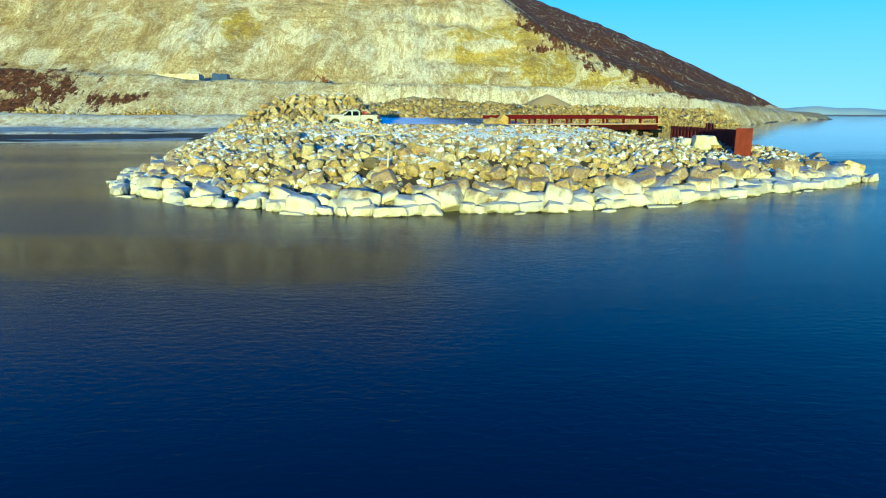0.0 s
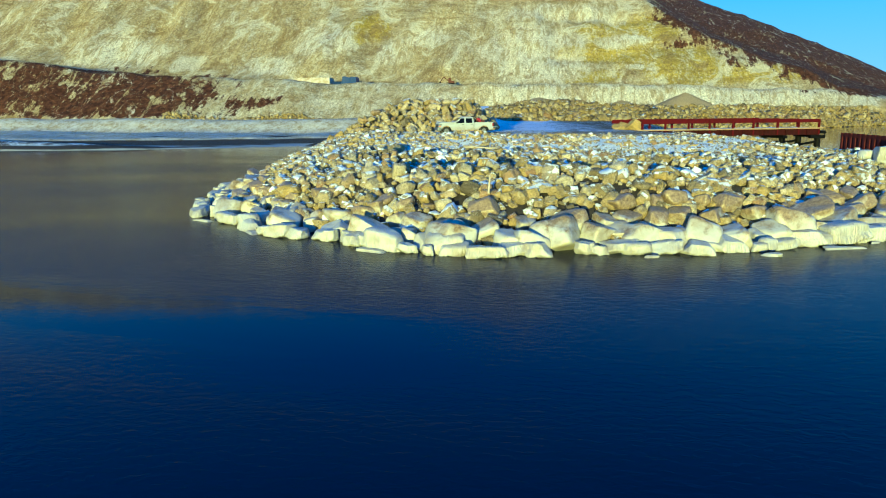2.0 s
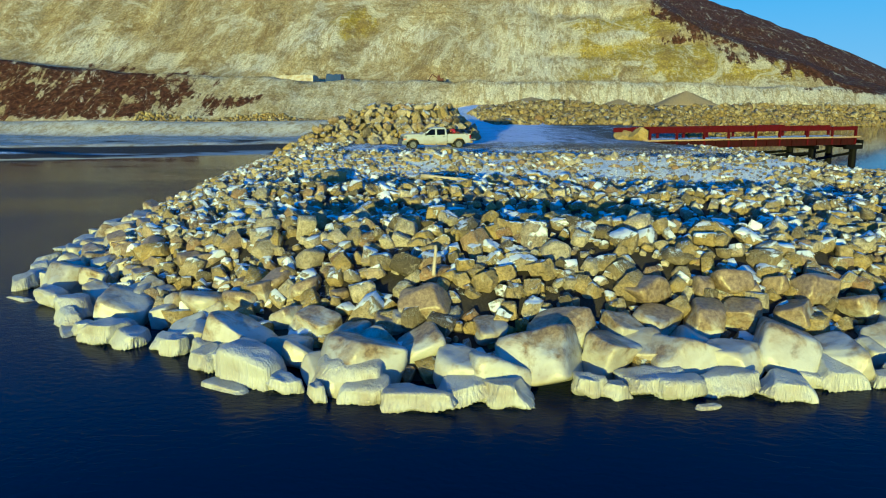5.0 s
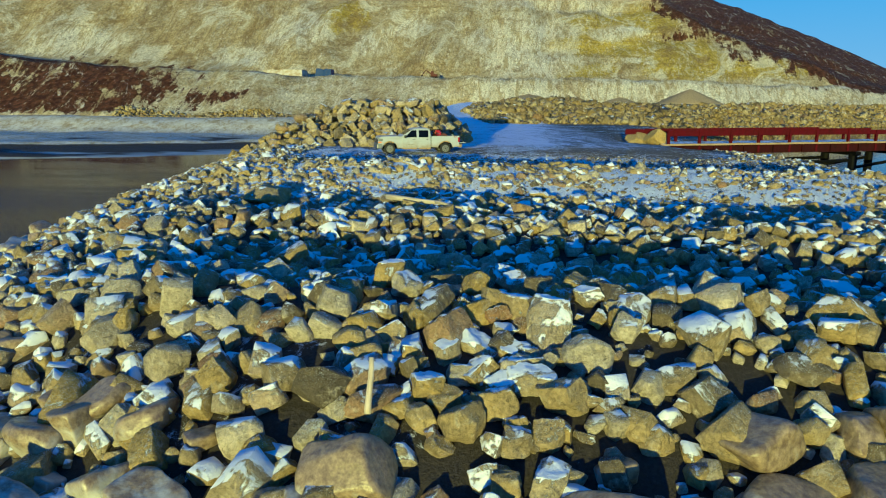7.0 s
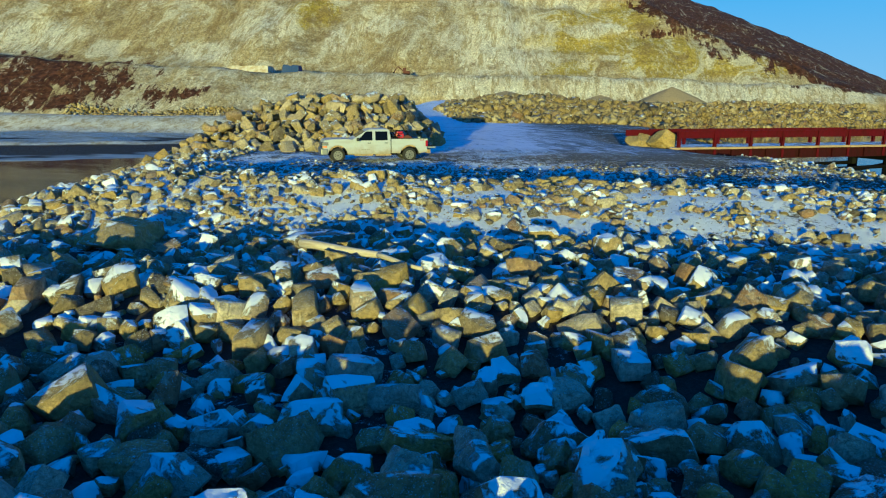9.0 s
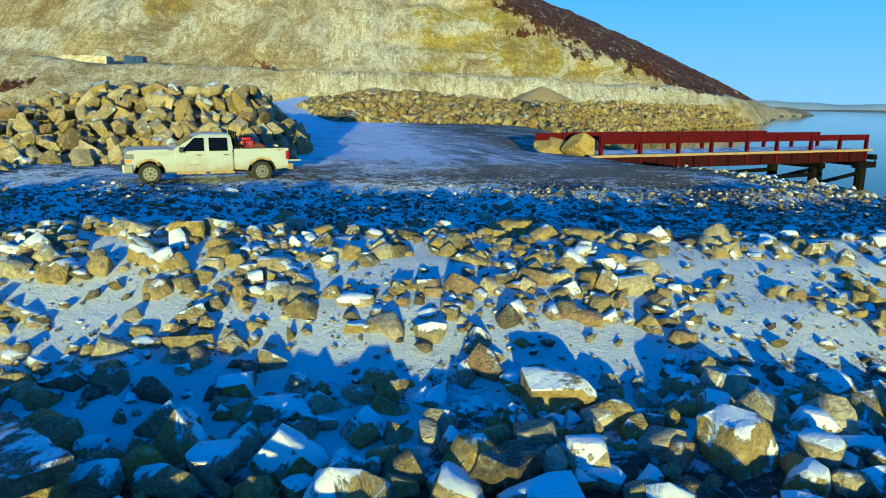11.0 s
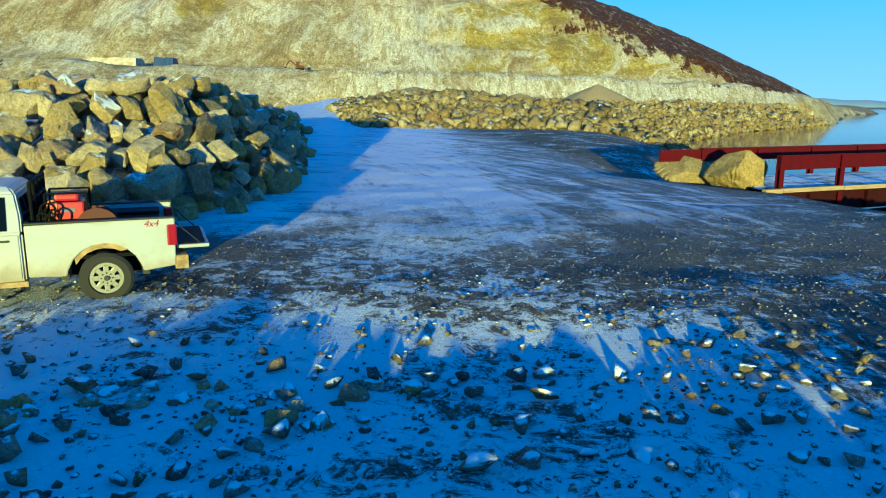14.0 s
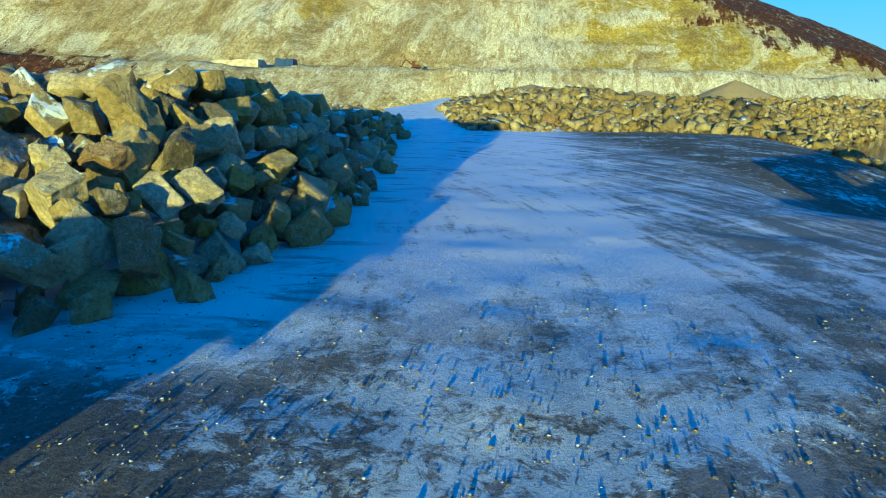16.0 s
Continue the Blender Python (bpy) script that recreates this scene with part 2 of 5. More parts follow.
    earth = n.mix(n.ramp(n.noise(p, 0.6, 6, 0.7), (0.4, 0.0), (0.62, 1.0)), (0.30, 0.23, 0.09), (0.19, 0.14, 0.06))
    earth = n.mix(mask("beach"), earth, n.mix(n.ramp(n.noise(p, 0.5, 7, 0.75, 0.6), (0.42, 0.0), (0.58, 1.0)), (0.6, 0.55, 0.42), (0.32, 0.25, 0.12)))
    # shade in the gaps between riprap stones, painted as near-black gravel
    gravel = n.mix(n.math("MULTIPLY", mask("stony_shade"), 0.75), gravel, (0.025, 0.02, 0.015))
    base = n.mix(n.math("MULTIPLY", snow, n.math("SUBTRACT", 1.0, n.math("MULTIPLY", mask("earth"), 0.85))), n.mix(mask("earth"), gravel, earth), SNOW)
    wet = n.math("ADD", z, n.math("MULTIPLY", n.math("SUBTRACT", n.noise(n.world((0.3, 1, 1)), 0.25, 4, 0.6), 0.5), 0.5))
    base = n.mix(n.ramp(wet, (0.62, 1.0), (0.75, 0.0)), base, n.mix(mask("beach"), (0.09, 0.075, 0.055), n.mix(n.ramp(wet, (0.06, 1.0), (0.16, 0.0)), (0.035, 0.028, 0.022), (0.4, 0.4, 0.38))))
    surface = n.mix(road, base, packed)
    thin = n.ramp(n.noise(n.world((0.5, 1.4, 1)), 0.8, 6, 0.7, 0.5), (0.54, 0.0), (0.64, 0.75))
    surface = n.mix(mask("drifted"), surface, n.mix(thin, (0.8, 0.81, 0.83), (0.2, 0.18, 0.16)))
    n.set(color=surface, rough=n.mix(road, (0.9,) * 3, (0.7,) * 3),
          normal=n.bump(n.math("ADD", n.noise(p, 6.0, 7, 0.75), n.math("MULTIPLY", n.noise(p, 26.0, 4), 0.4)), 0.9, 0.14))
    return m


M_ground = ground_material()


def hill_material():
    """Bleached and ochre quarry face with streaks of snow, dark heath on the uncut slope."""
    m = mat("quarry_face", 0.95, spec=0.15)
    n = N(m)

    def mask(key, lo=0.4, hi=0.6, scale=0.12, amount=0.7):
        at = n.node("Attribute")
        at.attribute_name = key
        v = n.mix(0.5, n.noise(n.world((1, 0.6, 1.3)), scale, 8, 0.8, 0.4), n.noise(n.world((1, 0.2, 0.3)), scale * 2.2, 8, 0.75, 0.8))
        return n.ramp(n.math("ADD", at.outputs["Fac"], n.math("MULTIPLY", n.math("SUBTRACT", v, 0.5), amount)), (lo, 0.0), (hi, 1.0))

    chute = n.noise(n.world((1, 0.2, 0.14)), 0.3, 6, 0.7, 0.3)
    speck = n.noise(n.world((1, 1, 0.7)), 0.75, 5, 0.8, 0.3)
    fine = n.noise(n.world(), 2.2, 5, 0.75)
    bed = n.noise(n.world((0.25, 0.25, 3.0)), 0.16, 5, 0.65, 0.6)
    c = n.mix(n.ramp(bed, (0.4, 0.0), (0.62, 1.0)), (0.53, 0.44, 0.235), (0.36, 0.275, 0.115))
    c = n.mix(mask("ochre", 0.36, 0.56, 0.12, 1.7), c, n.mix(n.ramp(bed, (0.4, 0.0), (0.6, 1.0)), (0.55, 0.42, 0.02), (0.37, 0.275, 0.025)))
    c = n.mix(mask("tan", 0.4, 0.66, 0.1, 1.4), c, n.mix(n.ramp(chute, (0.35, 0.0), (0.65, 1.0)), (0.52, 0.42, 0.2), (0.38, 0.29, 0.12)))
    c = n.mix(mask("white", 0.44, 0.68, 0.09, 2.0), c, n.mix(n.ramp(chute, (0.45, 0.0), (0.6, 0.6)), (0.82, 0.77, 0.62), (0.62, 0.52, 0.32)))
    drift_ = n.noise(n.world((1, 0.5, 0.6)), 0.09, 5, 0.65, 0.8)
    snow = n.math("ADD", n.math("ADD", n.math("MULTIPLY", chute, 0.35), n.math("MULTIPLY", speck, 0.75)), n.math("MULTIPLY", drift_, 0.55))
    c = n.mix(n.ramp(snow, (0.87, 0.0), (0.97, 0.8)), c, (0.76, 0.71, 0.55))
    c = n.mix(n.ramp(n.math("ADD", n.math("MULTIPLY", speck, 0.8), n.math("MULTIPLY", drift_, 0.5)), (0.46, 0.5), (0.58, 0.0)), c, (0.2, 0.14, 0.06))
    tuft = n.noise(n.world((1.0, 0.5, 0.8)), 0.5, 8, 0.8, 0.5)
    c = n.mix(n.ramp(tuft, (0.545, 0.0), (0.575, 0.4)), c, (0.78, 0.73, 0.57))
    c = n.mix(n.ramp(tuft, (0.42, 0.45), (0.46, 0.0)), c, (0.24, 0.165, 0.065))
    rill = n.noise(n.world((1.6, 0.1, 0.12)), 0.55, 5, 0.75, 0.25)
    c = n.mix(n.math("MULTIPLY", n.ramp(rill, (0.40, 0.5), (0.48, 0.0)), n.math("ADD", 0.2, mask("tan", 0.3, 0.6, 0.1, 0.8))), c, (0.27, 0.19, 0.085))
    blotch = n.noise(n.world((1, 0.5, 1.1)), 0.06, 9, 0.72, 1.2)
    c = n.mix(n.ramp(blotch, (0.53, 0.0), (0.58, 0.7)), c, (0.76, 0.7, 0.52))
    c = n.mix(n.ramp(blotch, (0.38, 0.7), (0.45, 0.0)), c, (0.25, 0.17, 0.06))
    rib = n.noise(n.world((1, 0.3, 0.1)), 0.4, 7, 0.78, 0.4)
    c = n.mix(n.math("MULTIPLY", n.ramp(rib, (0.43, 0.85), (0.5, 0.0)), mask("white", 0.4, 0.6, 0.09, 0.6)), c, (0.42, 0.33, 0.15))
    pit = n.noise(n.world((1, 0.6, 0.8)), 1.4, 9, 0.85, 0.4)
    c = n.mix(0.8, c, n.ramp(pit, (0.38, 0.2), (0.49, 0.78), (0.6, 1.35)), "MULTIPLY")
    c = n.mix(0.3, c, n.ramp(fine, (0.3, 0.3), (0.65, 1.0)), "MULTIPLY")
    heath = n.mix(n.ramp(n.noise(n.world(), 0.5, 6, 0.7), (0.42, 0.0), (0.66, 1.0)), (0.035, 0.013, 0.008), (0.13, 0.055, 0.022))
    thin = n.noise(n.world((1, 0.5, 1.2)), 0.1, 8, 0.8, 0.8)
    heath = n.mix(n.ramp(thin, (0.59, 0.0), (0.63, 0.85)), heath, n.mix(n.ramp(pit, (0.45, 0.0), (0.58, 1.0)), (0.36, 0.25, 0.1), (0.72, 0.7, 0.64)))
    heath = n.mix(n.ramp(tuft, (0.6, 0.0), (0.63, 0.6)), heath, (0.6, 0.52, 0.34))
    c = n.mix(mask("heath", 0.44, 0.49, 0.09, 2.3), c, heath)
    n.set(color=c, normal=n.bump(n.math("ADD", n.math("ADD", fine, pit), n.math("ADD", n.math("MULTIPLY", chute, 0.8), n.math("MULTIPLY", speck, 1.5))), 0.8, 0.8))
    return m


M_hill = hill_material()
M_ice = mat("shore_ice", 0.3, color=(0.8, 0.82, 0.8))
n = N(M_ice)
flow = n.noise(n.world((7, 7, 0.7)), 1.6, 4, 0.6)
n.set(color=n.mix(n.ramp(n.noise(n.world(), 0.9, 4, 0.6), (0.40, 0.0), (0.68, 0.9)), (0.43, 0.43, 0.43), (0.28, 0.245, 0.2)), normal=n.bump(flow, 0.8, 0.11))
n.b.inputs["Subsurface Weight"].default_value = 0.0
M_red = mat("red_oxide_steel", 0.7, color=(0.06, 0.0012, 0.003), spec=0.1)
# rusted girder steel, its colour darkened to stand for shade below the deck
M_rust_shaded = mat("shaded_rusted_steel", 0.85, color=(0.026, 0.003, 0.003), spec=0.1)
M_timber = mat("deck_timber", 0.85, color=(0.33, 0.24, 0.13))
M_black = mat("black_steel", 0.7, color=(0.003, 0.003, 0.004), spec=0.1)
M_white = mat("white_car_paint", 0.25, color=(0.78, 0.77, 0.7))


# ---- mesh helpers ----
def mesh_of(bm, name, material):
    me = bpy.data.meshes.new(name)
    bm.to_mesh(me)
    bm.free()
    if material:
        me.materials.append(material)
    return me


def part(name, bm, material, parent=None, label="", smooth=False):
    me = mesh_of(bm, name, material)
    if smooth:
        me.polygons.foreach_set("use_smooth", [True] * len(me.polygons))
    ob = new(name, me)
    if parent is not None:
        ob.parent = parent
    return tagged(ob, label)


def box(bm, size, at=(0, 0, 0), bevel=0.0, rot=None):
    r = bmesh.ops.create_cube(bm, size=1.0)
    vs = r["verts"]
    bmesh.ops.scale(bm, vec=size, verts=vs)
    if bevel:
        es = list({e for v in vs for e in v.link_edges})
        vs = list({v for f in bmesh.ops.bevel(bm, geom=es, offset=bevel, segments=2, affect="EDGES", profile=0.6)["faces"] for v in f.verts} | {v for v in vs if v.is_valid})
    if rot is not None:
        bmesh.ops.transform(bm, matrix=rot, verts=vs)
    bmesh.ops.translate(bm, vec=at, verts=vs)
    return bm


def boxes(*specs, bevel=0.0):
    bm = bmesh.new()
    for size, at in specs:
        box(bm, size, at, bevel)
    return bm


def grid_mesh(name, xs, ys, Z, material, attr=()):
    nx, ny = len(xs), len(ys)
    X, Y = np.meshgrid(xs, ys)
    V = np.stack([X, Y, Z], -1).reshape(-1, 3)
    i = np.arange(nx * ny).reshape(ny, nx)
    F = np.stack([i[:-1, :-1], i[:-1, 1:], i[1:, 1:], i[1:, :-1]], -1).reshape(-1, 4)
    me = bpy.data.meshes.new(name)
    me.from_pydata(V.tolist(), [], F.tolist())
    me.polygons.foreach_set("use_smooth", [True] * len(me.polygons))
    me.materials.append(material)
    for key, values in attr:
        a = me.attributes.new(key, "FLOAT", "POINT")
        a.data.foreach_set("value", values.reshape(-1).astype(np.float32))
    return new(name, me)


def vnoise(x, y, scale, seed=0):
    """Smooth value noise on arrays, -1 to 1."""
    x, y = np.asarray(x, float) / scale + seed * 17.3, np.asarray(y, float) / scale + seed * 5.1
    ix, iy = np.floor(x).astype(np.int64), np.floor(y).astype(np.int64)
    fx, fy = x - ix, y - iy
    fx, fy = fx * fx * (3 - 2 * fx), fy * fy * (3 - 2 * fy)

    def h(a, b):
        s = np.sin(a * 127.1 + b * 311.7 + seed * 74.7) * 43758.5453
        return (s - np.floor(s)) * 2 - 1

    top = h(ix, iy) * (1 - fx) + h(ix + 1, iy) * fx
    low = h(ix, iy + 1) * (1 - fx) + h(ix + 1, iy + 1) * fx
    return top * (1 - fy) + low * fy


# ---- the lie of the land (water level is z = 0) ----
SHORE = [(-900, 60), (-300, 100), (-140, 113), (-84, 122.5), (-62, 131), (-45, 139), (-38, 122), (-34, 95), (-31, 82), (-28, 70), (-22.5, 55.5), (-15.5, 50),
         (-11, 47.6), (-4.7, 45), (-1.5, 45.2), (3, 46.5), (10.9, 48.5), (15, 51), (23.4, 56.5), (31, 61.5), (41, 69.5), (42, 76), (37, 84), (34, 93),
         (27, 102), (22, 109), (20.5, 116), (29, 136), (32, 160), (31, 186), (40, 211), (79, 272), (160, 370), (330, 660), (420, 760), (500, 1300), (-900, 1300)]


def shore_distance(x, y):
    """Distance from the waterline, positive on land."""
    x, y = np.asarray(x, float), np.asarray(y, float)
    d = np.full(x.shape, 1e9)
    inside = np.zeros(x.shape, bool)
    for (ax, ay), (bx, by) in zip(SHORE, SHORE[1:] + SHORE[:1]):
        ux, uy = bx - ax, by - ay
        t = np.clip(((x - ax) * ux + (y - ay) * uy) / (ux * ux + uy * uy), 0, 1)
        d = np.minimum(d, np.hypot(x - ax - t * ux, y - ay - t * uy))
        if ay != by:
            inside ^= ((ay > y) != (by > y)) & (x < ux * (y - ay) / uy + ax)
    return np.where(inside, d, -d)


CREST = [(40, 1.5), (48, 2.0), (52, 2.65), (55.5, 3.35), (58, 2.6), (61.5, 2.75), (64.5, 3.42), (68, 3.15), (72, 3.3), (74.5, 3.95), (76.8, 4.37), (78.4, 4.52), (80, 4.22), (81.8, 4.06),
         (87, 3.93), (91, 3.99), (93.5, 4.08), (100, 4.2), (130, 4.25), (175, 4.4), (200, 5.2), (260, 6.5), (320, 7.4), (900, 8)]


def land(x, y):
    x, y = np.asarray(x, float), np.asarray(y, float)
    d = shore_distance(x, y)
    top = np.interp(y, [c[0] for c in CREST], [c[1] for c in CREST])
    top = top - 1.3 * np.clip((x - 15) / 9, 0, 1) * np.clip((104 - y) / 8, 0, 1) * np.clip((y - 60) / 6, 0, 1)
    bay = np.clip((-x - 34) / 14, 0, 1) * np.clip((y - 125) / 10, 0, 1)
    top = top * (1 - bay) + (np.interp(y, [150, 170, 187, 194, 200, 215, 290], [0.9, 0.9, 1.0, 4.2, 4.2, 1.8, 1.6]) + 0.4 * vnoise(x, y, 9, 7)) * bay
    beach = np.clip((-x - 36) / 12, 0, 1) * np.clip((y - 118) / 15, 0, 1)
    bank = np.clip((x - 4) / 12, 0, 1) * np.clip((y - 170) / 20, 0, 1)
    slope = 0.42 * (1 - beach) + 0.03 * beach
    inlet = np.clip((x - 2) / 4, 0, 1) * np.clip((y - 108) / 8, 0, 1) * (y < 185)
    slope = slope - 0.13 * inlet
    slope = slope * (1 - bank) + 0.55 * bank
    front = (1 - beach) * np.clip((84 - y) / 6, 0, 1)
    z = np.where(d > 0, d * slope, d * 0.8) - 0.75 * front * np.clip(1.5 - d / 4, 0, 1)
    z = np.where(beach > 0.5, z + np.clip((d - 22) * 0.7, 0, 9) + (0.5 * vnoise(x, y, 2.5, 9) + 0.5 * vnoise(x, y, 6, 8)) * np.clip((d - 21) / 3, 0, 1), z)
    k = 0.5
    z = -k * np.logaddexp(-z / k, -top / k)
    rough = np.clip(1 - (y - 90) / 6, 0.15, 1) * np.clip(d / 4, 0, 1)
    z = z + rough * (0.16 * vnoise(x, y, 3.1, 1) + 0.22 * vnoise(x, y, 7.0, 2)) + 0.02 * vnoise(x, y, 1.0, 3) * np.clip(d, 0, 1)
    rut = np.clip((y - 76) / 4, 0, 1) * np.clip((102 - y) / 6, 0.2, 1) * (d > 2)
    z = z + rut * (0.035 * vnoise(x, y, 1.9, 21) + 0.02 * vnoise(x, y, 0.9, 22))
    # broken-rock heap at the head of the far bank
    edge = -11 - (y - 165) * 0.22
    heap = np.clip((x - edge) / 5, 0, 1) * np.clip((y - 162) / 16, 0, 1) * np.clip((d - 0.5) / 6, 0, 1)
    z = z + heap * np.clip(1.9 - (y - 178) * 0.012, 0, 2) + heap * 1.7 * np.exp(-(((x + 2) / 11) ** 2 + ((y - 190) / 13) ** 2)) + 0.5 * heap * vnoise(x, y, 5, 5)
    # rubble shoulder that carries the bridge's landward end
    return np.clip(z, -4, 60)


def zl(x, y):
    return float(land(np.array([x]), np.array([y]))[0])


TX, TY = np.meshgrid(np.arange(-45, 46, 0.5), np.arange(40, 180, 0.5))
TZ = land(TX, TY)


def zt(x, y):
    return float(TZ[int((y - 40) * 2 + 0.5), int((x + 45) * 2 + 0.5)])


def steps(*runs):
    out = []
    for a, b, s in runs:
        out += list(np.arange(a, b, s))
    return np.array(out + [runs[-1][1]])


gx = steps((-900, -240, 22), (-240, -90, 3), (-90, -45, 1.5), (-45, -15, 0.7), (-15, 13, 0.24), (13, 45, 0.7), (45, 90, 3), (90, 700, 15))
gy = steps((36, 74, 0.7), (74, 112, 0.24), (112, 126, 0.6), (126, 175, 1.2), (175, 240, 3), (240, 400, 6), (400, 1300, 30))
GX, GY = np.meshgrid(gx, gy)
GD = shore_distance(GX, GY)
# riprap zone: less snow, and gravel darkened for shade between stones
stony_shade = np.clip((71 - GY) / 2, 0, 1) * (GD > 0) + np.clip((-15 - GX) / 3, 0, 1) * np.clip((88 - GY) / 3, 0, 1) + np.clip((GX - 15) / 3, 0, 1) * (GY < 112)
earthy = 0.8 * np.clip((-GX - 40) / 6, 0, 1) * np.clip((GY - 136) / 6, 0, 1) + np.clip((GX + 11 + (GY - 165) * 0.22) / 4, 0, 1) * np.clip((GY - 160) / 5, 0, 1)
drifted = np.clip((-5.2 - (GY - 100) * 0.075 - GX) / 1.2, 0, 1) * np.clip((GY - 97.5) / 3, 0, 1) * np.clip((GX + 40) / 3, 0, 1)
ground = tagged(grid_mesh("ground", gx, gy, land(GX, GY), M_ground, [("stony_shade", np.clip(stony_shade, 0, 1)), ("earth", earthy), ("beach", np.clip((-GX - 32) / 6, 0, 1) * np.clip((GY - 100) / 12, 0, 1)), ("drifted", drifted)]), "frozen gravel ground with patchy snow and tyre tracks", "ground", kind="structure")

wx = steps((-4800, 4800, 400))
water = tagged(grid_mesh("water", wx, steps((-2000, 4800, 400)), np.zeros((18, len(wx))), M_water), "dark blue calm sea with fine ripples", "water", kind="structure")

# ---- quarry hill ----
CUT_FOOT = [(-600, 270), (-300, 285), (-200, 300), (-100, 325), (0, 335), (120, 350), (220, 380), (500, 430)]
RISER = [(-600, 33), (-300, 27), (-200, 16), (-100, 11.5), (0, 11), (60, 10), (130, 7), (200, 6)]


# where the face shows other rock, and where heath grows: x, z and half-widths
OCHRE = [(44, 50, 12, 8), (22, 49, 15, 5), (31, 35, 15, 6), (60, 29, 24, 10), (12, 23.5, 16, 3), (94, 25, 26, 5), (9, 35, 12, 5), (-109, 52, 10, 9), (75, 60, 14, 6)]
WHITE = [(-21, 36, 26, 18), (-6, 26, 20, 8), (-75, 46, 8, 8), (-130, 44, 20, 10), (31, 43, 15, 4), (38, 28, 12, 1.5), (-92, 39, 7, 9), (-234, 37, 28, 9), (-152, 29, 18, 5), (-10, 60, 40, 6), (70, 49, 8, 4)]
TAN = [(-68, 31, 19, 15), (-45, 50, 14, 9)]
HEATH = [(90, 32, 9, 5), (60, 41, 18, 2.8), (78, 46, 9, 6), (-133, 11, 13, 4), (-226, 16, 20, 15), (-190, 22, 26, 3), (120, 24, 10, 3), (58, 57, 15, 5), (-205, 14, 42, 9), (-165, 12, 32, 6)]


def hill(x, y):
    """Height of the hill and its masks: heath, ochre, white, tan."""
    r = np.hypot(x + 69.6, y - 995.5)
    u = np.clip(500 - r, -60, None)
    nat = 7 + 0.523 * u * (1 - 0.143 * u / 300) + 1.8 * vnoise(x, y, 22, 11) + 0.9 * vnoise(x, y, 8, 15)
    west = np.clip((-x - 40) / 260, 0, 1)
    foot = np.interp(x, [c[0] for c in CUT_FOOT], [c[1] for c in CUT_FOOT]) + 5 * vnoise(x, y * 0, 25, 12)
    top = np.interp(x, [c[0] for c in RISER], [c[1] for c in RISER])
    d = y - foot
    gully = 2.2 * vnoise(x + d * 0.1, y * 0.2, 9, 13) + 1.3 * vnoise(x, y * 0.3, 4, 14)
    base = np.interp(x, [-75, -45], [1.8, 7.0])
    reach = 17 * np.clip((-x - 45) / 25, 0, 1)
    lower = base + (7 + top - base) * np.clip((d + reach) / (11 + reach), 0, 1) + gully * 0.45 * np.clip((d + reach) / 8, 0, 1) * np.clip((26 - d) / 6, 0.1, 1)
    upper = np.clip(d - 46 - 20 * west, 0, None)
    face = 0.74 * upper + gully * np.clip(upper / 15, 0, 1)
    for at, drop in ((26, 2.2), (58, 3.0)):
        shelf = at + 6 * vnoise(x, x * 0, 45, 20 + at) + 0.06 * x
        face = face + np.clip((x + 30) / 30, 0.0, 1) * (drop * np.clip((upper - shelf) / 3, 0, 1) - drop * np.clip((upper - shelf + 9) / 8, 0, 1))
    spur = np.abs(vnoise(x - 0.55 * upper, y * 0.0, 38, 51)) + 0.5 * np.abs(vnoise(x + 0.3 * upper, y * 0.0, 15, 52))
    face = face + np.clip((10 - x) / 40, 0, 1) * np.clip(upper / 12, 0, 1) * (3.2 - 6.5 * spur)
    # worn gully mouth and the cone of loose stone under it
    fan = np.clip(1 - np.hypot((x + 62) / (10 + 0.34 * upper.clip(0, 60)), (upper - 10) / 42), 0, 1)
    face = face + 5 * fan * np.clip(upper / 8, 0, 1)
    cut = np.minimum(lower + face, 150 + 3 * vnoise(x, y, 30, 33))
    az = x / (y - 64)
    crest = 7.3 + (y - 64) * np.interp(az, [-1.2, -0.3, 0.0, 0.126, 0.206, 0.30, 0.40, 0.49, 0.6], [0.9, 0.5, 0.24, 0.15, 0.102, 0.07, 0.033, 0.006, -0.01])
    crest = crest + 1.8 * vnoise(x, y * 0.3, 14, 31)
    front = np.minimum(cut, crest)
    front = np.where(d < -1 - reach, -6.0, front)
    z = np.maximum(front, np.where(u > 0, nat, -6))
    z = np.where(x > 60, np.minimum(z, np.clip(1.4 * shore_distance(x, y), -6, None)), z)
    heath = np.where((nat > front - 0.3) & (z > 9), 0.62, np.clip(0.62 - (crest - cut) / 22, 0, 0.62))
    heath = heath * np.clip((x - 20) / 40, 0, 1) * np.clip((z - 10) / 3, 0, 1)
    spoil = np.clip((-x - 100) / 70, 0, 1) * np.clip((d + 19) / 6, 0, 1) * np.clip((32 - d) / 8, 0, 1)
    heath = np.maximum(heath, spoil * 0.56)
    wob, lift = 5 * vnoise(x, y, 13, 41) + 3 * vnoise(x, y, 5, 42), 1.5 * vnoise(x, y, 9, 43)

    def patches(rows):
        out = np.zeros_like(x)
        for px, pz, rx, rz in rows:
            out = np.maximum(out, np.clip(1.1 - 0.6 * np.hypot((x + wob - px) / rx, (z + lift - pz) / rz), 0, 1))
        return out

    ochre = patches(OCHRE)
    riser = np.clip((d + 2 + reach) / 4, 0, 1) * np.clip((25 - d) / 4, 0, 1)
    white = np.maximum(patches(WHITE), riser * np.clip((x + wob + 110) / 120, 0.52, 0.8) * np.clip((165 - x) / 30, 0.15, 1))
    tan = np.maximum(patches(TAN), 0.7 * np.clip((-100 - x - wob) / 40, 0, 1) * np.clip((d - 40) / 10, 0, 1))
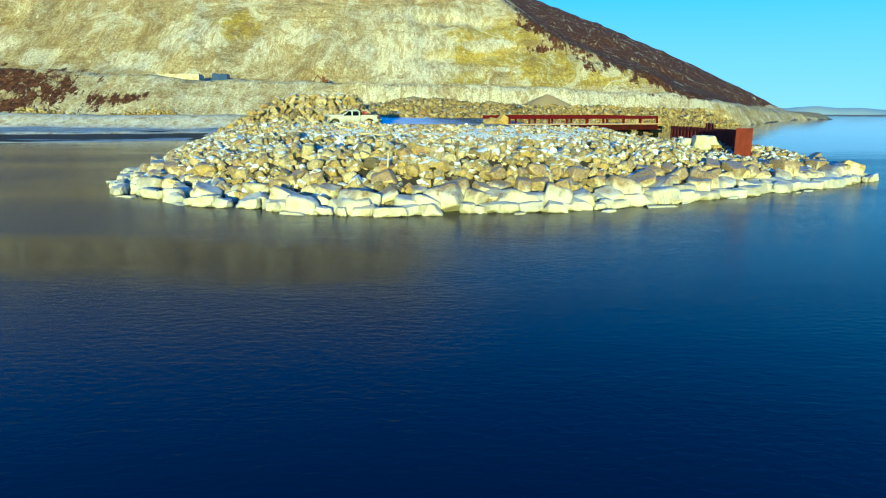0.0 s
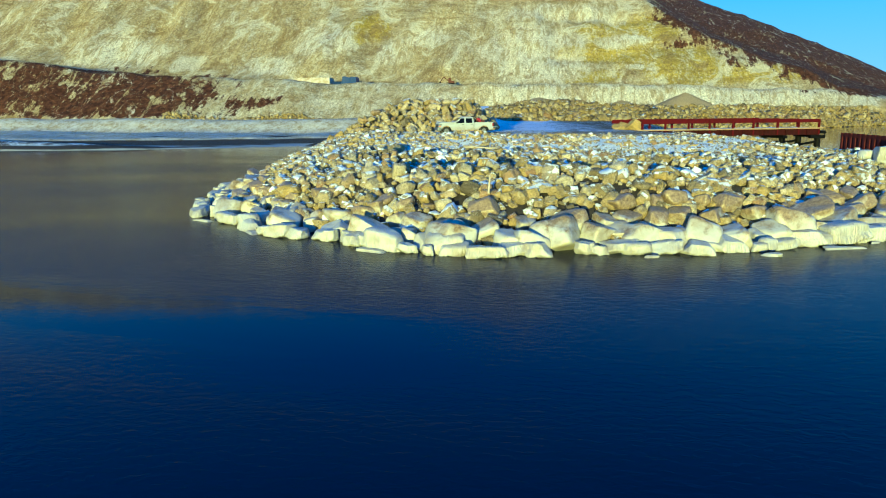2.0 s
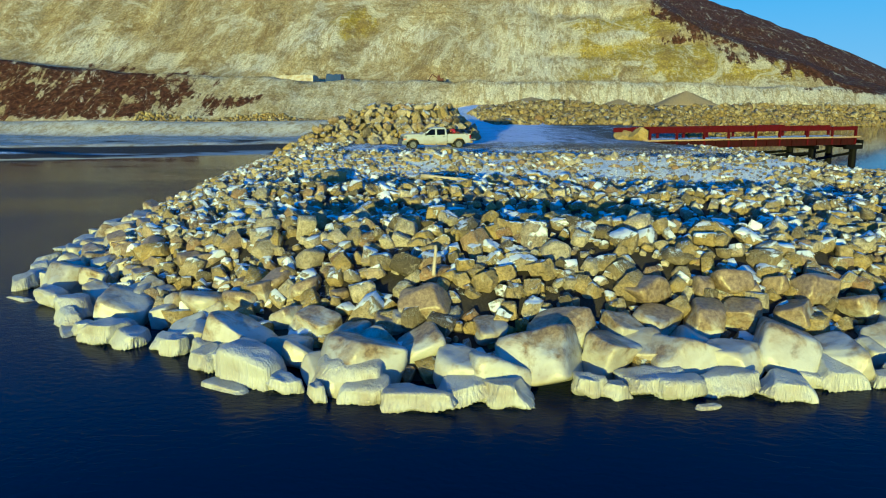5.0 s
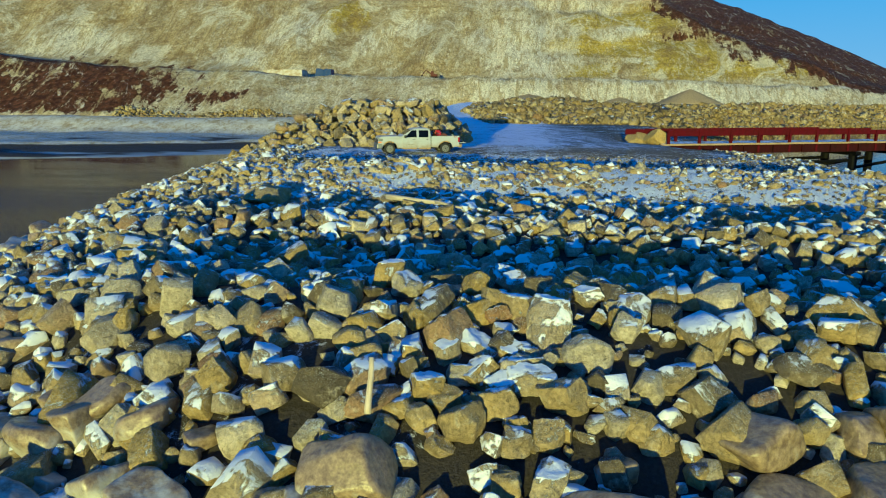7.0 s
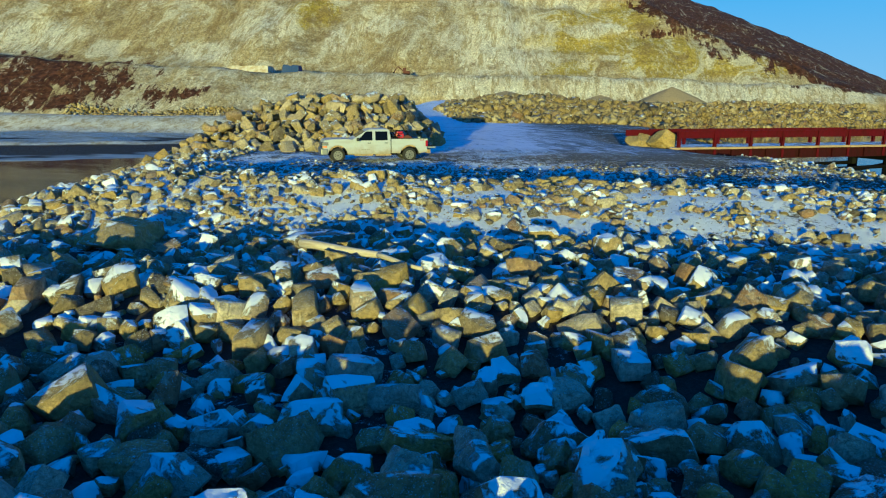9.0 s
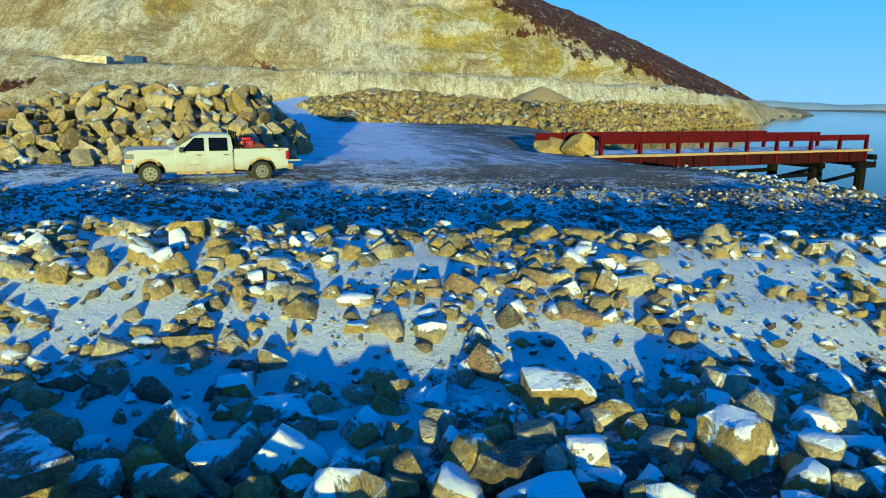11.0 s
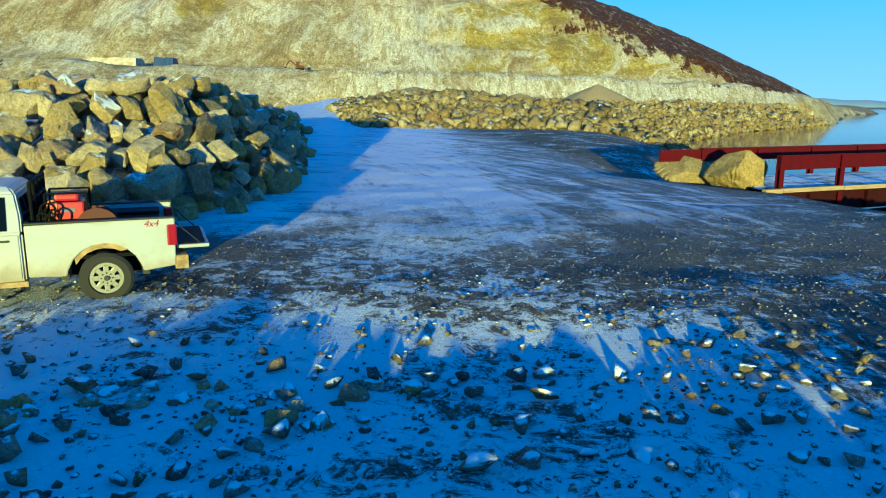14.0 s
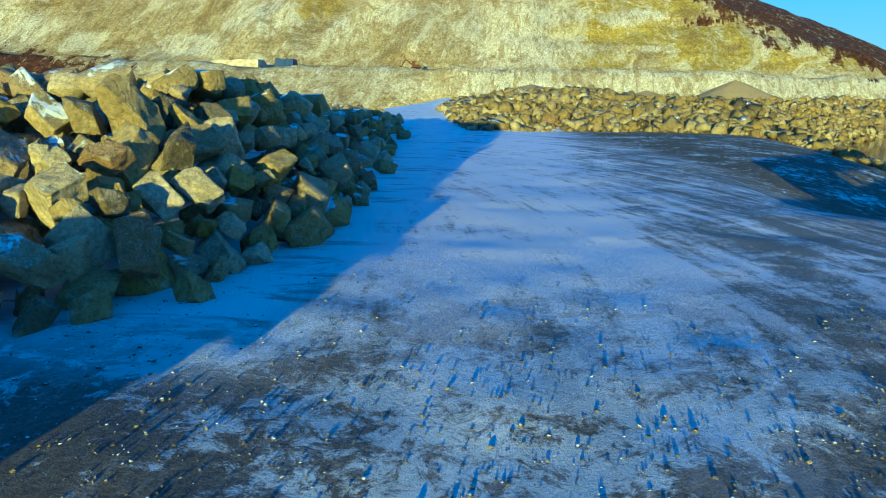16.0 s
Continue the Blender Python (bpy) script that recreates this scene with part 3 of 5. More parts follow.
    heath = np.maximum(heath, 0.62 * patches(HEATH))
    return z, heath, np.clip(ochre, 0, 1), np.clip(white, 0, 1), np.clip(tan, 0, 1)


hx = steps((-760, -330, 8), (-330, 230, 2.5), (230, 480, 5))
hy = steps((230, 268, 3), (268, 460, 2.5), (460, 720, 6), (720, 1200, 20))
HX, HY = np.meshgrid(hx, hy)
HZ, *masks = hill(HX, HY)
tagged(grid_mesh("quarry_hill", hx, hy, HZ, M_hill, list(zip(("heath", "ochre", "white", "tan"), masks))), "bleached ochre quarry hillside with snow streaks and dark heath", "hill", kind="structure")


# ---- stones ----
def stone_mesh(name, seed, long=1.5, flat=0.8, bevel=0.02, cuts=9, detail=0, fine=0.16):
    """A quarried block about 1 m across: a slab split along flat planes, its edges chipped."""
    rng = random.Random(seed)
    bm = bmesh.new()
    bmesh.ops.create_cube(bm, size=1.0)
    a, b, c = rng.uniform(0.95, long), rng.uniform(0.75, 1.0), rng.uniform(flat * 0.7, flat * 1.15)
    for v in bm.verts:
        v.co = Vector((v.co.x * a + 0.25 * v.co.z * rng.uniform(-1, 1), v.co.y * b, v.co.z * c + 0.2 * v.co.x * rng.uniform(-1, 1)))
    for k in range(rng.randint(cuts - 3, cuts)):
        d = Vector((rng.gauss(0, 1), rng.gauss(0, 1), rng.gauss(0, 0.8))).normalized()
        reach = max(v.co.dot(d) for v in bm.verts)
        r = bmesh.ops.bisect_plane(bm, geom=bm.verts[:] + bm.edges[:] + bm.faces[:], plane_co=d * reach * rng.uniform(0.52, 0.9), plane_no=d, clear_outer=True)
        es = [g for g in r["geom_cut"] if isinstance(g, bmesh.types.BMEdge)]
        if len(es) > 2:
            bmesh.ops.edgenet_fill(bm, edges=es)
    bmesh.ops.remove_doubles(bm, verts=bm.verts[:], dist=0.03)
    bmesh.ops.recalc_face_normals(bm, faces=bm.faces[:])
    if bevel:
        bmesh.ops.bevel(bm, geom=bm.edges[:], offset=bevel * rng.uniform(0.6, 1.5), segments=1, affect="EDGES", profile=0.5, clamp_overlap=True)
    bmesh.ops.triangulate(bm, faces=bm.faces[:])
    off = Vector((seed * 1.7, 0, 0))
    if detail:
        for _ in range(detail):
            bmesh.ops.subdivide_edges(bm, edges=[e for e in bm.edges if e.calc_length() > fine], cuts=1, use_grid_fill=True)
            bmesh.ops.triangulate(bm, faces=bm.faces[:])
        bm.normal_update()
        for v in bm.verts:
            v.co += v.normal * (0.045 * noise.noise(v.co * 3.1 + off) + 0.03 * noise.noise(v.co * 8 + off))
    else:
        for v in bm.verts:
            v.co *= 1 + 0.06 * noise.noise(v.co * 2.6 + off)
    me = bpy.data.meshes.new(name)
    bm.to_mesh(me)
    bm.free()
    return me


def arrays(me):
    v = np.empty(len(me.vertices) * 3)
    me.vertices.foreach_get("co", v)
    f = np.array([p.vertices[:] for p in me.polygons])
    return v.reshape(-1, 3), f


def joined(name, shapes, rows, material):
    """Many stones in one mesh. rows: x, y, z, size, three turns, shape number."""
    V, F, k = [], [], 0
    for x, y, z, s, rx, ry, rz, i in rows:
        v, f = shapes[i]
        m = np.array(Euler((rx, ry, rz)).to_matrix())
        V.append((v * s) @ m.T + (x, y, z))
        F.append(f + k)
        k += len(v)
    V, F = np.concatenate(V), np.concatenate(F)
    me = bpy.data.meshes.new(name)
    me.vertices.add(len(V))
    me.vertices.foreach_set("co", V.astype(np.float32).ravel())
    me.loops.add(F.size)
    me.loops.foreach_set("vertex_index", F.astype(np.int32).ravel())
    me.polygons.add(len(F))
    me.polygons.foreach_set("loop_start", np.arange(0, F.size, 3, dtype=np.int32))
    me.update(calc_edges=True)
    me.materials.append(material)
    return new(name, me)


def scatter(rng, n, region, size, keep, gap=0.62, tries=30, largest=1.5):
    """Stones strewn without much overlap: x, y, size."""
    cell, out, near_by = gap * largest, [], {}
    x0, x1, y0, y1 = region
    for _ in range(n * tries):
        if len(out) >= n:
            break
        x, y = rng.uniform(x0, x1), rng.uniform(y0, y1)
        s = size(x, y, rng)
        if s <= 0 or not keep(x, y):
            continue
        cx, cy = int(x // cell), int(y // cell)
        if all(math.hypot(x - a, y - b) > gap * 0.5 * (s + c) for i in (cx - 1, cx, cx + 1) for j in (cy - 1, cy, cy + 1) for a, b, c in near_by.get((i, j), ())):
            near_by.setdefault((cx, cy), []).append((x, y, s))
            out.append((x, y, s))
    return out


stone_shapes = [stone_mesh("stone", 100 + i) for i in range(16)]
near_shapes = [stone_mesh("stone", 100 + i, bevel=0.05, cuts=11, detail=3) for i in range(16)]
for me in near_shapes:
    me.materials.append(M_rock)
    me.polygons.foreach_set("use_smooth", [True] * len(me.polygons))
    me.set_sharp_from_angle(angle=radians(24))
shape_arrays = [arrays(me) for me in stone_shapes]

rng = random.Random(5)
fine = np.arange(-50, 60, 0.5), np.arange(40, 130, 0.5)
FX, FY = np.meshgrid(*fine)
FD = shore_distance(FX, FY)


def shore_at(x, y):
    i, j = int((x + 50) * 2), int((y - 40) * 2)
    return FD[min(max(j, 0), FD.shape[0] - 1), min(max(i, 0), FD.shape[1] - 1)]


# the largest stones on the crest and the bank behind it: x, y, size
BIG_STONES = [(-3.5, 80.4, 0.45), (-3.0, 80.6, 0.35), (0.5, 83.9, 0.42), (0.6, 79.9, 0.8), (-5.2, 81.7, 0.48), (-4.8, 81.1, 0.45), (-5.3, 81.0, 0.38), (-1.6, 81.5, 0.38),
              (-2.9, 84.3, 0.28), (4.1, 83.6, 0.36), (-7.9, 87.7, 0.5), (1.4, 86.2, 0.5), (-2.9, 67.5, 1.05), (-0.7, 67.6, 0.9), (0.0, 71.7, 0.85), (-1.0, 70.0, 0.72),
              (1.7, 70.3, 0.9), (-5.3, 67.4, 0.9), (-4.1, 68.8, 0.78), (1.8, 67.0, 0.78), (-6.6, 69.9, 1.5), (-6.4, 77.5, 0.55), (-7.7, 77.9, 0.5), (-12.6, 70.0, 2.1)]


def riprap_size(x, y, r):
    k = min(1, max(0, (85 - y) / 10)) if y < 79.5 else 0.0
    if x < -14 or x > 17:
        k = max(k, 0.75)
    if 72.5 < y < 79.6 and -15 < x < 16:
        return r.uniform(0.26, 0.4) * r.choice((0.5, 0.6, 0.7, 0.85, 1.05, 1.4))
    if 67 < y <= 72.5 and -14 < x < 16:
        k *= 0.75
    return r.uniform(0.39, 0.58) * (0.42 + 0.7 * k) * (1.0 - 0.22 * min(1, max(0, (y - 57) / 8))) * r.choice((0.4, 0.55, 0.7, 0.85, 0.95, 1.1, 1.25, 1.5))


def riprap_keep(x, y):
    if shore_at(x, y) < 1.6 or any(math.hypot(x - a, y - b) < 0.42 * c for a, b, c in BIG_STONES):
        return False
    if 72.5 < y <= 90 and -16 < x < 18:
        lump = noise.noise(Vector((x * 0.35, y * 0.5, 3.0))) + 0.5 * noise.noise(Vector((x * 1.1, y * 1.1, 9.0)))
        return lump > 0.02 - 0.35 * max(0.0, min(1.0, (y - 76.2) / 1.5)) - (0.25 if x < -4 else 0.0) if y < 79.4 else lump > 0.42
    if y > 90 and x > -19 and not x > 14:
        return False
    return y < 112 or x < -27


rows = []
spots = scatter(rng, 16000, (-44, 44, 44, 140), riprap_size, riprap_keep, 0.63, 26, 1.5)
hz = land(np.array([s[0] for s in spots]), np.array([s[1] for s in spots]))
near = sorted(range(len(spots)), key=lambda i: abs(spots[i][0] + 0.5) * 2.2 + abs(spots[i][1] - 56))[:300]
near = set(near)
for i, (x, y, s) in enumerate(spots):
    row = (x, y, hz[i] + s * (rng.uniform(0.08, 0.34) if y < 70.5 else rng.uniform(-0.12, 0.14)), s, rng.gauss(0, 0.45), rng.gauss(0, 0.45), rng.uniform(0, 6.28), rng.randrange(16))
    if i in near:
        ob = new("riprap_stone", near_shapes[row[7]])
        ob.matrix_world = Matrix.LocRotScale(row[:3], Euler(row[4:7]), (s, s, s))
        tagged(ob, "angular ochre riprap stone dusted with snow", "stone", "riprap stones on the shore")
    else:
        rows.append(row)
tagged(joined("riprap", shape_arrays, rows, M_rock_stuff), "snow-dusted ochre riprap stones covering the shore", "riprap", kind="stuff")


# ---- ice-clad boulders along the waterline ----
M_glaze = mat("glazed_rock", 0.4, color=(0.6, 0.55, 0.45))
n = N(M_glaze)
gz = n.sep(n.node("NewGeometry").outputs["Position"])[2]
bare = n.math("ADD", n.math("MULTIPLY", gz, 0.3), n.math("MULTIPLY", n.noise(n.world(), 1.3, 5, 0.65, 0.4), 1.1))
n.set(color=n.mix(n.ramp(bare, (0.8, 0.0), (1.08, 1.0)), n.mix(n.ramp(n.noise(n.world(), 0.8, 4, 0.6), (0.4, 0.0), (0.65, 0.9)), (0.468, 0.46, 0.413), (0.312, 0.273, 0.195)), n.mix(n.ramp(n.noise(n.world(), 7.0, 5, 0.7), (0.35, 0.0), (0.65, 1.0)), (0.115, 0.0792, 0.0432), (0.302, 0.23, 0.115))),
      normal=n.bump(n.noise(n.world(), 5.0, 5, 0.6), 0.5, 0.05))


def ice_mesh(name, seed):
    """A block puffed up under a casing of ice, undercut and fluted with icicles at its foot."""
    me = stone_mesh(name, 1200 + seed, 1.5, 0.85, 0.1, 9, 5, 0.055)
    bm = bmesh.new()
    bm.from_mesh(me)
    for _ in range(16):
        bmesh.ops.smooth_vert(bm, verts=bm.verts[:], factor=0.5, use_axis_x=True, use_axis_y=True, use_axis_z=True)
    for v in bm.verts:
        q = v.co
        a = math.atan2(q.y, q.x)
        w = max(0.0, min(1.0, (0.12 - q.z) / 0.2))
        flute = 0.035 * math.sin(a * 34 + seed + 2 * math.sin(a * 5)) + 0.025 * math.sin(a * 57 + 3 * math.sin(a * 7))
        grow = 1.15 + w * (0.1 + flute) + 0.06 * noise.noise(q * 2.2 + Vector((seed * 3.1, 0, 0)))
        low = -0.2 + 0.03 * math.sin(a * 34 + seed) + 0.05 * math.sin(a * 4 + seed)
        z = q.z * 1.15
        if z < low:
            grow *= 1 - 0.35 * min(1.0, (low - z) / 0.1)
            z = low - (low - z) * 0.5
        v.co = (q.x * grow, q.y * grow, z)
    bm.to_mesh(me)
    bm.free()
    me.materials.append(M_ice)
    me.polygons.foreach_set("use_smooth", [True] * len(me.polygons))
    return me


def glazed_mesh(name, seed):
    """An angular block whose edges are softened by a thin glaze of ice."""
    me = stone_mesh(name, 900 + seed, 1.4, 0.95, 0.06, 9, 3)
    bm = bmesh.new()
    bm.from_mesh(me)
    for _ in range(3):
        bmesh.ops.smooth_vert(bm, verts=bm.verts[:], factor=0.5, use_axis_x=True, use_axis_y=True, use_axis_z=True)
    for v in bm.verts:
        v.co *= 1.12
    bm.to_mesh(me)
    bm.free()
    me.materials.append(M_glaze)
    me.polygons.foreach_set("use_smooth", [True] * len(me.polygons))
    return me


ice_shapes = [ice_mesh("ice_boulder", 3 + i) for i in range(10)]
glazed_shapes = [glazed_mesh("glazed_boulder", 3 + i) for i in range(10)]
rng = random.Random(8)


def shoreline(inset):
    """Points along the seaward shore, a set distance inland, with the shore's heading."""
    pts = [p for p in SHORE if -29 < p[0] < 43 and p[1] < 79]
    for (ax, ay), (bx, by) in zip(pts, pts[1:]):
        l = math.hypot(bx - ax, by - ay)
        nx, ny = -(by - ay) / l, (bx - ax) / l
        for k in range(int(l / 0.1)):
            u = (k + 0.5) * 0.1 / l
            yield ax + (bx - ax) * u + nx * inset, ay + (by - ay) * u + ny * inset, math.atan2(by - ay, bx - ax)


def along(inset, sizes, tight, chance):
    """Sizes and places of stones set side by side along the shore."""
    out, last, s = [], None, rng.choice(sizes)
    for x, y, way in shoreline(inset):
        if last is None or math.hypot(x - last[0], y - last[1]) > last[2]:
            s2 = rng.choice(sizes) * rng.uniform(0.85, 1.15) * (1.0 if x > -5 else 0.72)
            if rng.random() < chance:
                out.append((x + rng.uniform(-.25, .25), y + rng.uniform(-.45, .45), s2, way))
            last = (x, y, tight * 0.5 * (s2 + s))
            s = s2
    return out


for x, y, s, way in along(0.5, (0.7, 0.9, 1.1, 1.3, 1.7), 0.98, 0.96):
    ob = new("ice_boulder", ice_shapes[rng.randrange(10)])
    h = (0.55 + 0.4 * s) * rng.uniform(0.75, 1.2)
    ob.matrix_world = Matrix.LocRotScale((x + rng.uniform(-.2, .2), y + rng.uniform(-.3, .3), 0.24 * h), Euler((rng.uniform(-.12, .12), rng.uniform(-.12, .12), way + rng.uniform(-.35, .35) + rng.choice((0, math.pi)))), (s, s * rng.uniform(0.85, 1.0), h))
    tagged(ob, "boulder cased in smooth white sea ice", "ice boulder", "ice-cased boulders on the waterline")
for inset, sizes, chance in ((1.8, (0.9, 1.2, 1.5, 1.7, 2.0), 0.95), (3.0, (0.8, 1.0, 1.3, 1.6), 0.75), (4.2, (0.7, 0.9, 1.2), 0.45)):
    for x, y, s, way in along(inset, sizes, 0.88, chance):
        ob = new("glazed_boulder", glazed_shapes[rng.randrange(10)])
        ob.matrix_world = Matrix.LocRotScale((x, y, max(zl(x, y), 0.1) + s * rng.uniform(0.15, 0.3)), Euler((rng.uniform(-.4, .4), rng.uniform(-.4, .4), rng.uniform(0, 6.28))), (s, s, s * 0.85))
        tagged(ob, "pale boulder glazed with ice above the waterline", "boulder", "glazed boulders above the waterline")
for x, y, s, way in along(-0.7, (0.5, 0.9, 1.6), 2.6, 0.24):
    ob = new("ice_floe", ice_shapes[rng.randrange(10)])
    ob.matrix_world = Matrix.LocRotScale((x, y, 0.03), Euler((0, 0, way + rng.uniform(-.3, .3))), (s, s * 0.5, 0.2))
    tagged(ob, "low flat pan of white ice awash at the waterline", "ice floe", "ice pans at the waterline")
for x, y, s in ((26.6, 74.5, 1.7), (27.6, 75.6, 1.4), (25.6, 75.4, 1.2)):
    ob = tagged(new("ice_boulder", ice_shapes[int(x) % 9]), "tall boulder cased in white ice beside the steel wall", "ice boulder", "ice-cased boulders on the waterline")
    ob.matrix_world = Matrix.LocRotScale((x, y, zl(x, y) + s * 0.28), Euler((0, 0, x)), (s, s, s * 1.1))

# ---- boulder pile behind the truck ----
pile_shapes = [stone_mesh("boulder", 300 + i, 2.0, 0.95, 0.035, 10, 3) for i in range(16)]
for me in pile_shapes:
    me.materials.append(M_pile)
    me.polygons.foreach_set("use_smooth", [True] * len(me.polygons))
    me.set_sharp_from_angle(angle=radians(26))


def pile_top(x, y):
    """Height of the boulder pile over the ground."""
    u = np.interp(y, [97.5, 100, 104, 109, 116, 125, 150, 172], [0, 1.0, 2.6, 3.8, 3.2, 2.4, 2.0, 1.0])
    right = np.interp(y, [97, 101, 105, 110, 125, 150, 170], [-10.9, -7.8, -7.1, -7.5, -10, -14.5, -18.5])
    a = (right - x) / 4.2
    b = (x + 27) / 7
    return max(0.0, min(u, 3.9 * a, 3.4 * b + 0.2))


rng = random.Random(21)
back = []


def heap_size(x, y, r):
    return r.choice((0.42, 0.55, 0.66, 0.78, 0.92)) * r.uniform(0.9, 1.1)


for layer in range(6):
    spots = scatter(rng, 420, (-29, -5, 97, 116), heap_size, lambda x, y: pile_top(x, y) > layer * 0.66 + 0.05, 0.96, 20)
    spots += scatter(rng, 260, (-29, -6, 116, 172), heap_size, lambda x, y: pile_top(x, y) > layer * 0.66 + 0.05, 0.9, 12)
    for x, y, s in spots:
        top = pile_top(x, y)
        if top > layer * 0.66 + 1.5:
            continue
        if y > 107 or x < -21.5 or (y > 104 and layer < 2) or top > layer * 0.66 + 0.95:
            back.append((x, y, zt(x, y) + layer * 0.66 + s * 0.28, s, rng.uniform(-.7, .7), rng.uniform(-.7, .7), rng.uniform(0, 6.28), rng.randrange(16)))
            continue
        ob = new("boulder", pile_shapes[rng.randrange(16)])
        ob.matrix_world = Matrix.LocRotScale((x, y, zt(x, y) + layer * 0.66 + s * 0.28), Euler((rng.uniform(-1.2, 1.2), rng.uniform(-1.2, 1.2), rng.uniform(0, 6.28))), (s, s, s))
        tagged(ob, "large angular ochre boulder in a quarried heap", "boulder", "boulders in the quarried heap")

M_pile_joined = rock_material("quarried_boulder_joined", "island", *PILE, 0.22)
tagged(joined("boulder_heap", [arrays(stone_mesh("boulder", 300 + i, 1.6, 0.9, 0.02, 10)) for i in range(16)], back, M_pile_joined), "long heap of quarried boulders beside the road", "boulder heap", kind="stuff")

# ---- far bank rubble ----
rng = random.Random(33)
BX, BY = np.meshgrid(np.arange(-24, 152, 1.0), np.arange(160, 374, 1.0))
BD, BZ = shore_distance(BX, BY), land(BX, BY)


def bank_at(x, y, table=BD):
    return float(table[int(y - 159.5), int(x + 24.5)])


rows = []


def on_bank(x, y):
    d = bank_at(x, y)
    return 0 < d < 13 and y > 176 or (x < 34 and 162 < y < 222 and x > -11 - (y - 165) * 0.22 and d > 0)


for x, y, s in scatter(rng, 9500, (-24, 150, 160, 372), lambda x, y, r: r.choice((0.3, 0.45, 0.6, 0.8, 1.2)) * r.uniform(0.8, 1.2) * (1.0 if y < 240 else 1.45), on_bank, 0.66, 12, 1.8):
    rows.append((x, y, bank_at(x, y, BZ) + 0.25 * s, s, rng.uniform(-.6, .6), rng.uniform(-.6, .6), rng.uniform(0, 6.28), rng.randrange(16)))
coarse = [arrays(stone_mesh("stone", 700 + i, 1.4, 0.8, 0, 8)) for i in range(16)]
tagged(joined("bank_rubble", coarse, rows, M_rubble), "ochre broken rock armouring the far bank", "rubble", kind="stuff")

# ---- pickup truck (front towards -x, near side -y) ----
def extruded(outline, y0, y1, bevel=0.0):
    """A side outline in x and z, drawn out from y0 to y1."""
    bm = bmesh.new()
    f = bm.faces.new([bm.verts.new((x, y0, z)) for x, z in outline])
    r = bmesh.ops.extrude_face_region(bm, geom=[f])
    bmesh.ops.translate(bm, vec=(0, y1 - y0, 0), verts=[g for g in r["geom"] if isinstance(g, bmesh.types.BMVert)])
    bmesh.ops.recalc_face_normals(bm, faces=bm.faces[:])
    if bevel:
        bmesh.ops.bevel(bm, geom=[e for e in bm.edges if e.calc_face_angle(0) > 0.6], offset=bevel, segments=2, affect="EDGES", clamp_overlap=True)
    return bm


def ring(outer, inner, width, seg=40, bevel=0.0):
    """A hollow wheel ring about the y axis."""
    bm = bmesh.new()
    prof = [(inner, -width / 2), (outer - bevel, -width / 2), (outer, -width / 2 + bevel), (outer, width / 2 - bevel), (outer - bevel, width / 2), (inner, width / 2)]
    loops = [[bm.verts.new((r * math.cos(a), y, r * math.sin(a))) for r, y in prof] for a in (2 * math.pi * i / seg for i in range(seg))]
    for i in range(seg):
        p, q = loops[i], loops[(i + 1) % seg]
        for j in range(len(prof)):
            k = (j + 1) % len(prof)
            bm.faces.new((p[j], p[k], q[k], q[j]))
    bmesh.ops.recalc_face_normals(bm, faces=bm.faces[:])
    return bm


def rod(bm, a, b, r, seg=8):
    a, b = Vector(a), Vector(b)
    m = Matrix.Translation((a + b) / 2) @ (b - a).to_track_quat("Z", "Y").to_matrix().to_4x4()
    bmesh.ops.create_cone(bm, cap_ends=True, segments=seg, radius1=r, radius2=r, depth=(b - a).length, matrix=m)
    return bm


def rods(r, *pairs):
    bm = bmesh.new()
    for a, b in pairs:
        rod(bm, a, b, r)
    return bm


def arch(cx, r, n=10):
    return [(cx + r * math.cos(math.pi * i / n), 0.42 + r * math.sin(math.pi * i / n) * 1.02) for i in range(n + 1)]


M_glass = mat("dark_window_glass", 0.05, color=(0.003, 0.004, 0.006), spec=0.12)
M_tyre = mat("tyre_rubber", 0.9, color=(0.018, 0.017, 0.016))
M_rim = mat("steel_rim", 0.45, 0.6, color=(0.2, 0.2, 0.2))
M_lamp_red = mat("red_lamp_lens", 0.2, color=(0.2, 0.004, 0.008))
M_lamp_clear = mat("clear_lamp_lens", 0.15, color=(0.16, 0.16, 0.17))
M_chrome = mat("dull_chrome", 0.5, 0.9, color=(0.2, 0.21, 0.22))
M_trim = mat("black_plastic", 0.7, color=(0.02, 0.02, 0.02))
M_faded = mat("faded_lettering", 0.6, color=(0.2, 0.19, 0.16))
M_mud = mat("mud_and_rust", 0.9, color=(0.36, 0.25, 0.09))
M_orange = mat("amber_lens", 0.25, color=(0.6, 0.2, 0.02))
for m_, sc in ((M_mud, 6.0), (M_trim, 9.0)):
    n = N(m_)
    c0 = tuple(m_.node_tree.nodes["Principled BSDF"].inputs["Base Color"].default_value)[:3]
    n.set(color=n.mix(n.ramp(n.noise(n.coords(), sc, 5, 0.7), (0.4, 0.0), (0.65, 1.0)), c0, tuple(c * 0.45 for c in c0)))
# road dirt thrown up over the white paint
n = N(M_white)
lx, ly, lz = n.sep(n.coords())
low = n.ramp(n.math("ADD", lz, n.math("MULTIPLY", n.math("SUBTRACT", n.noise(n.coords(), 2.4, 5, 0.65), 0.5), 1.1)), (0.45, 1.0), (0.95, 0.0))
spray = n.ramp(n.noise(n.coords(scale=(0.8, 1, 1.6)), 1.3, 4, 0.6, 0.4), (0.52, 0.0), (0.72, 0.7))
n.set(color=n.mix(n.math("MAXIMUM", n.math("MULTIPLY", low, 0.75), n.math("MULTIPLY", spray, 0.42)), (0.35, 0.37, 0.4), (0.2, 0.15, 0.06)), rough=n.ramp(low, (0.0, 0.28), (1.0, 0.7)))

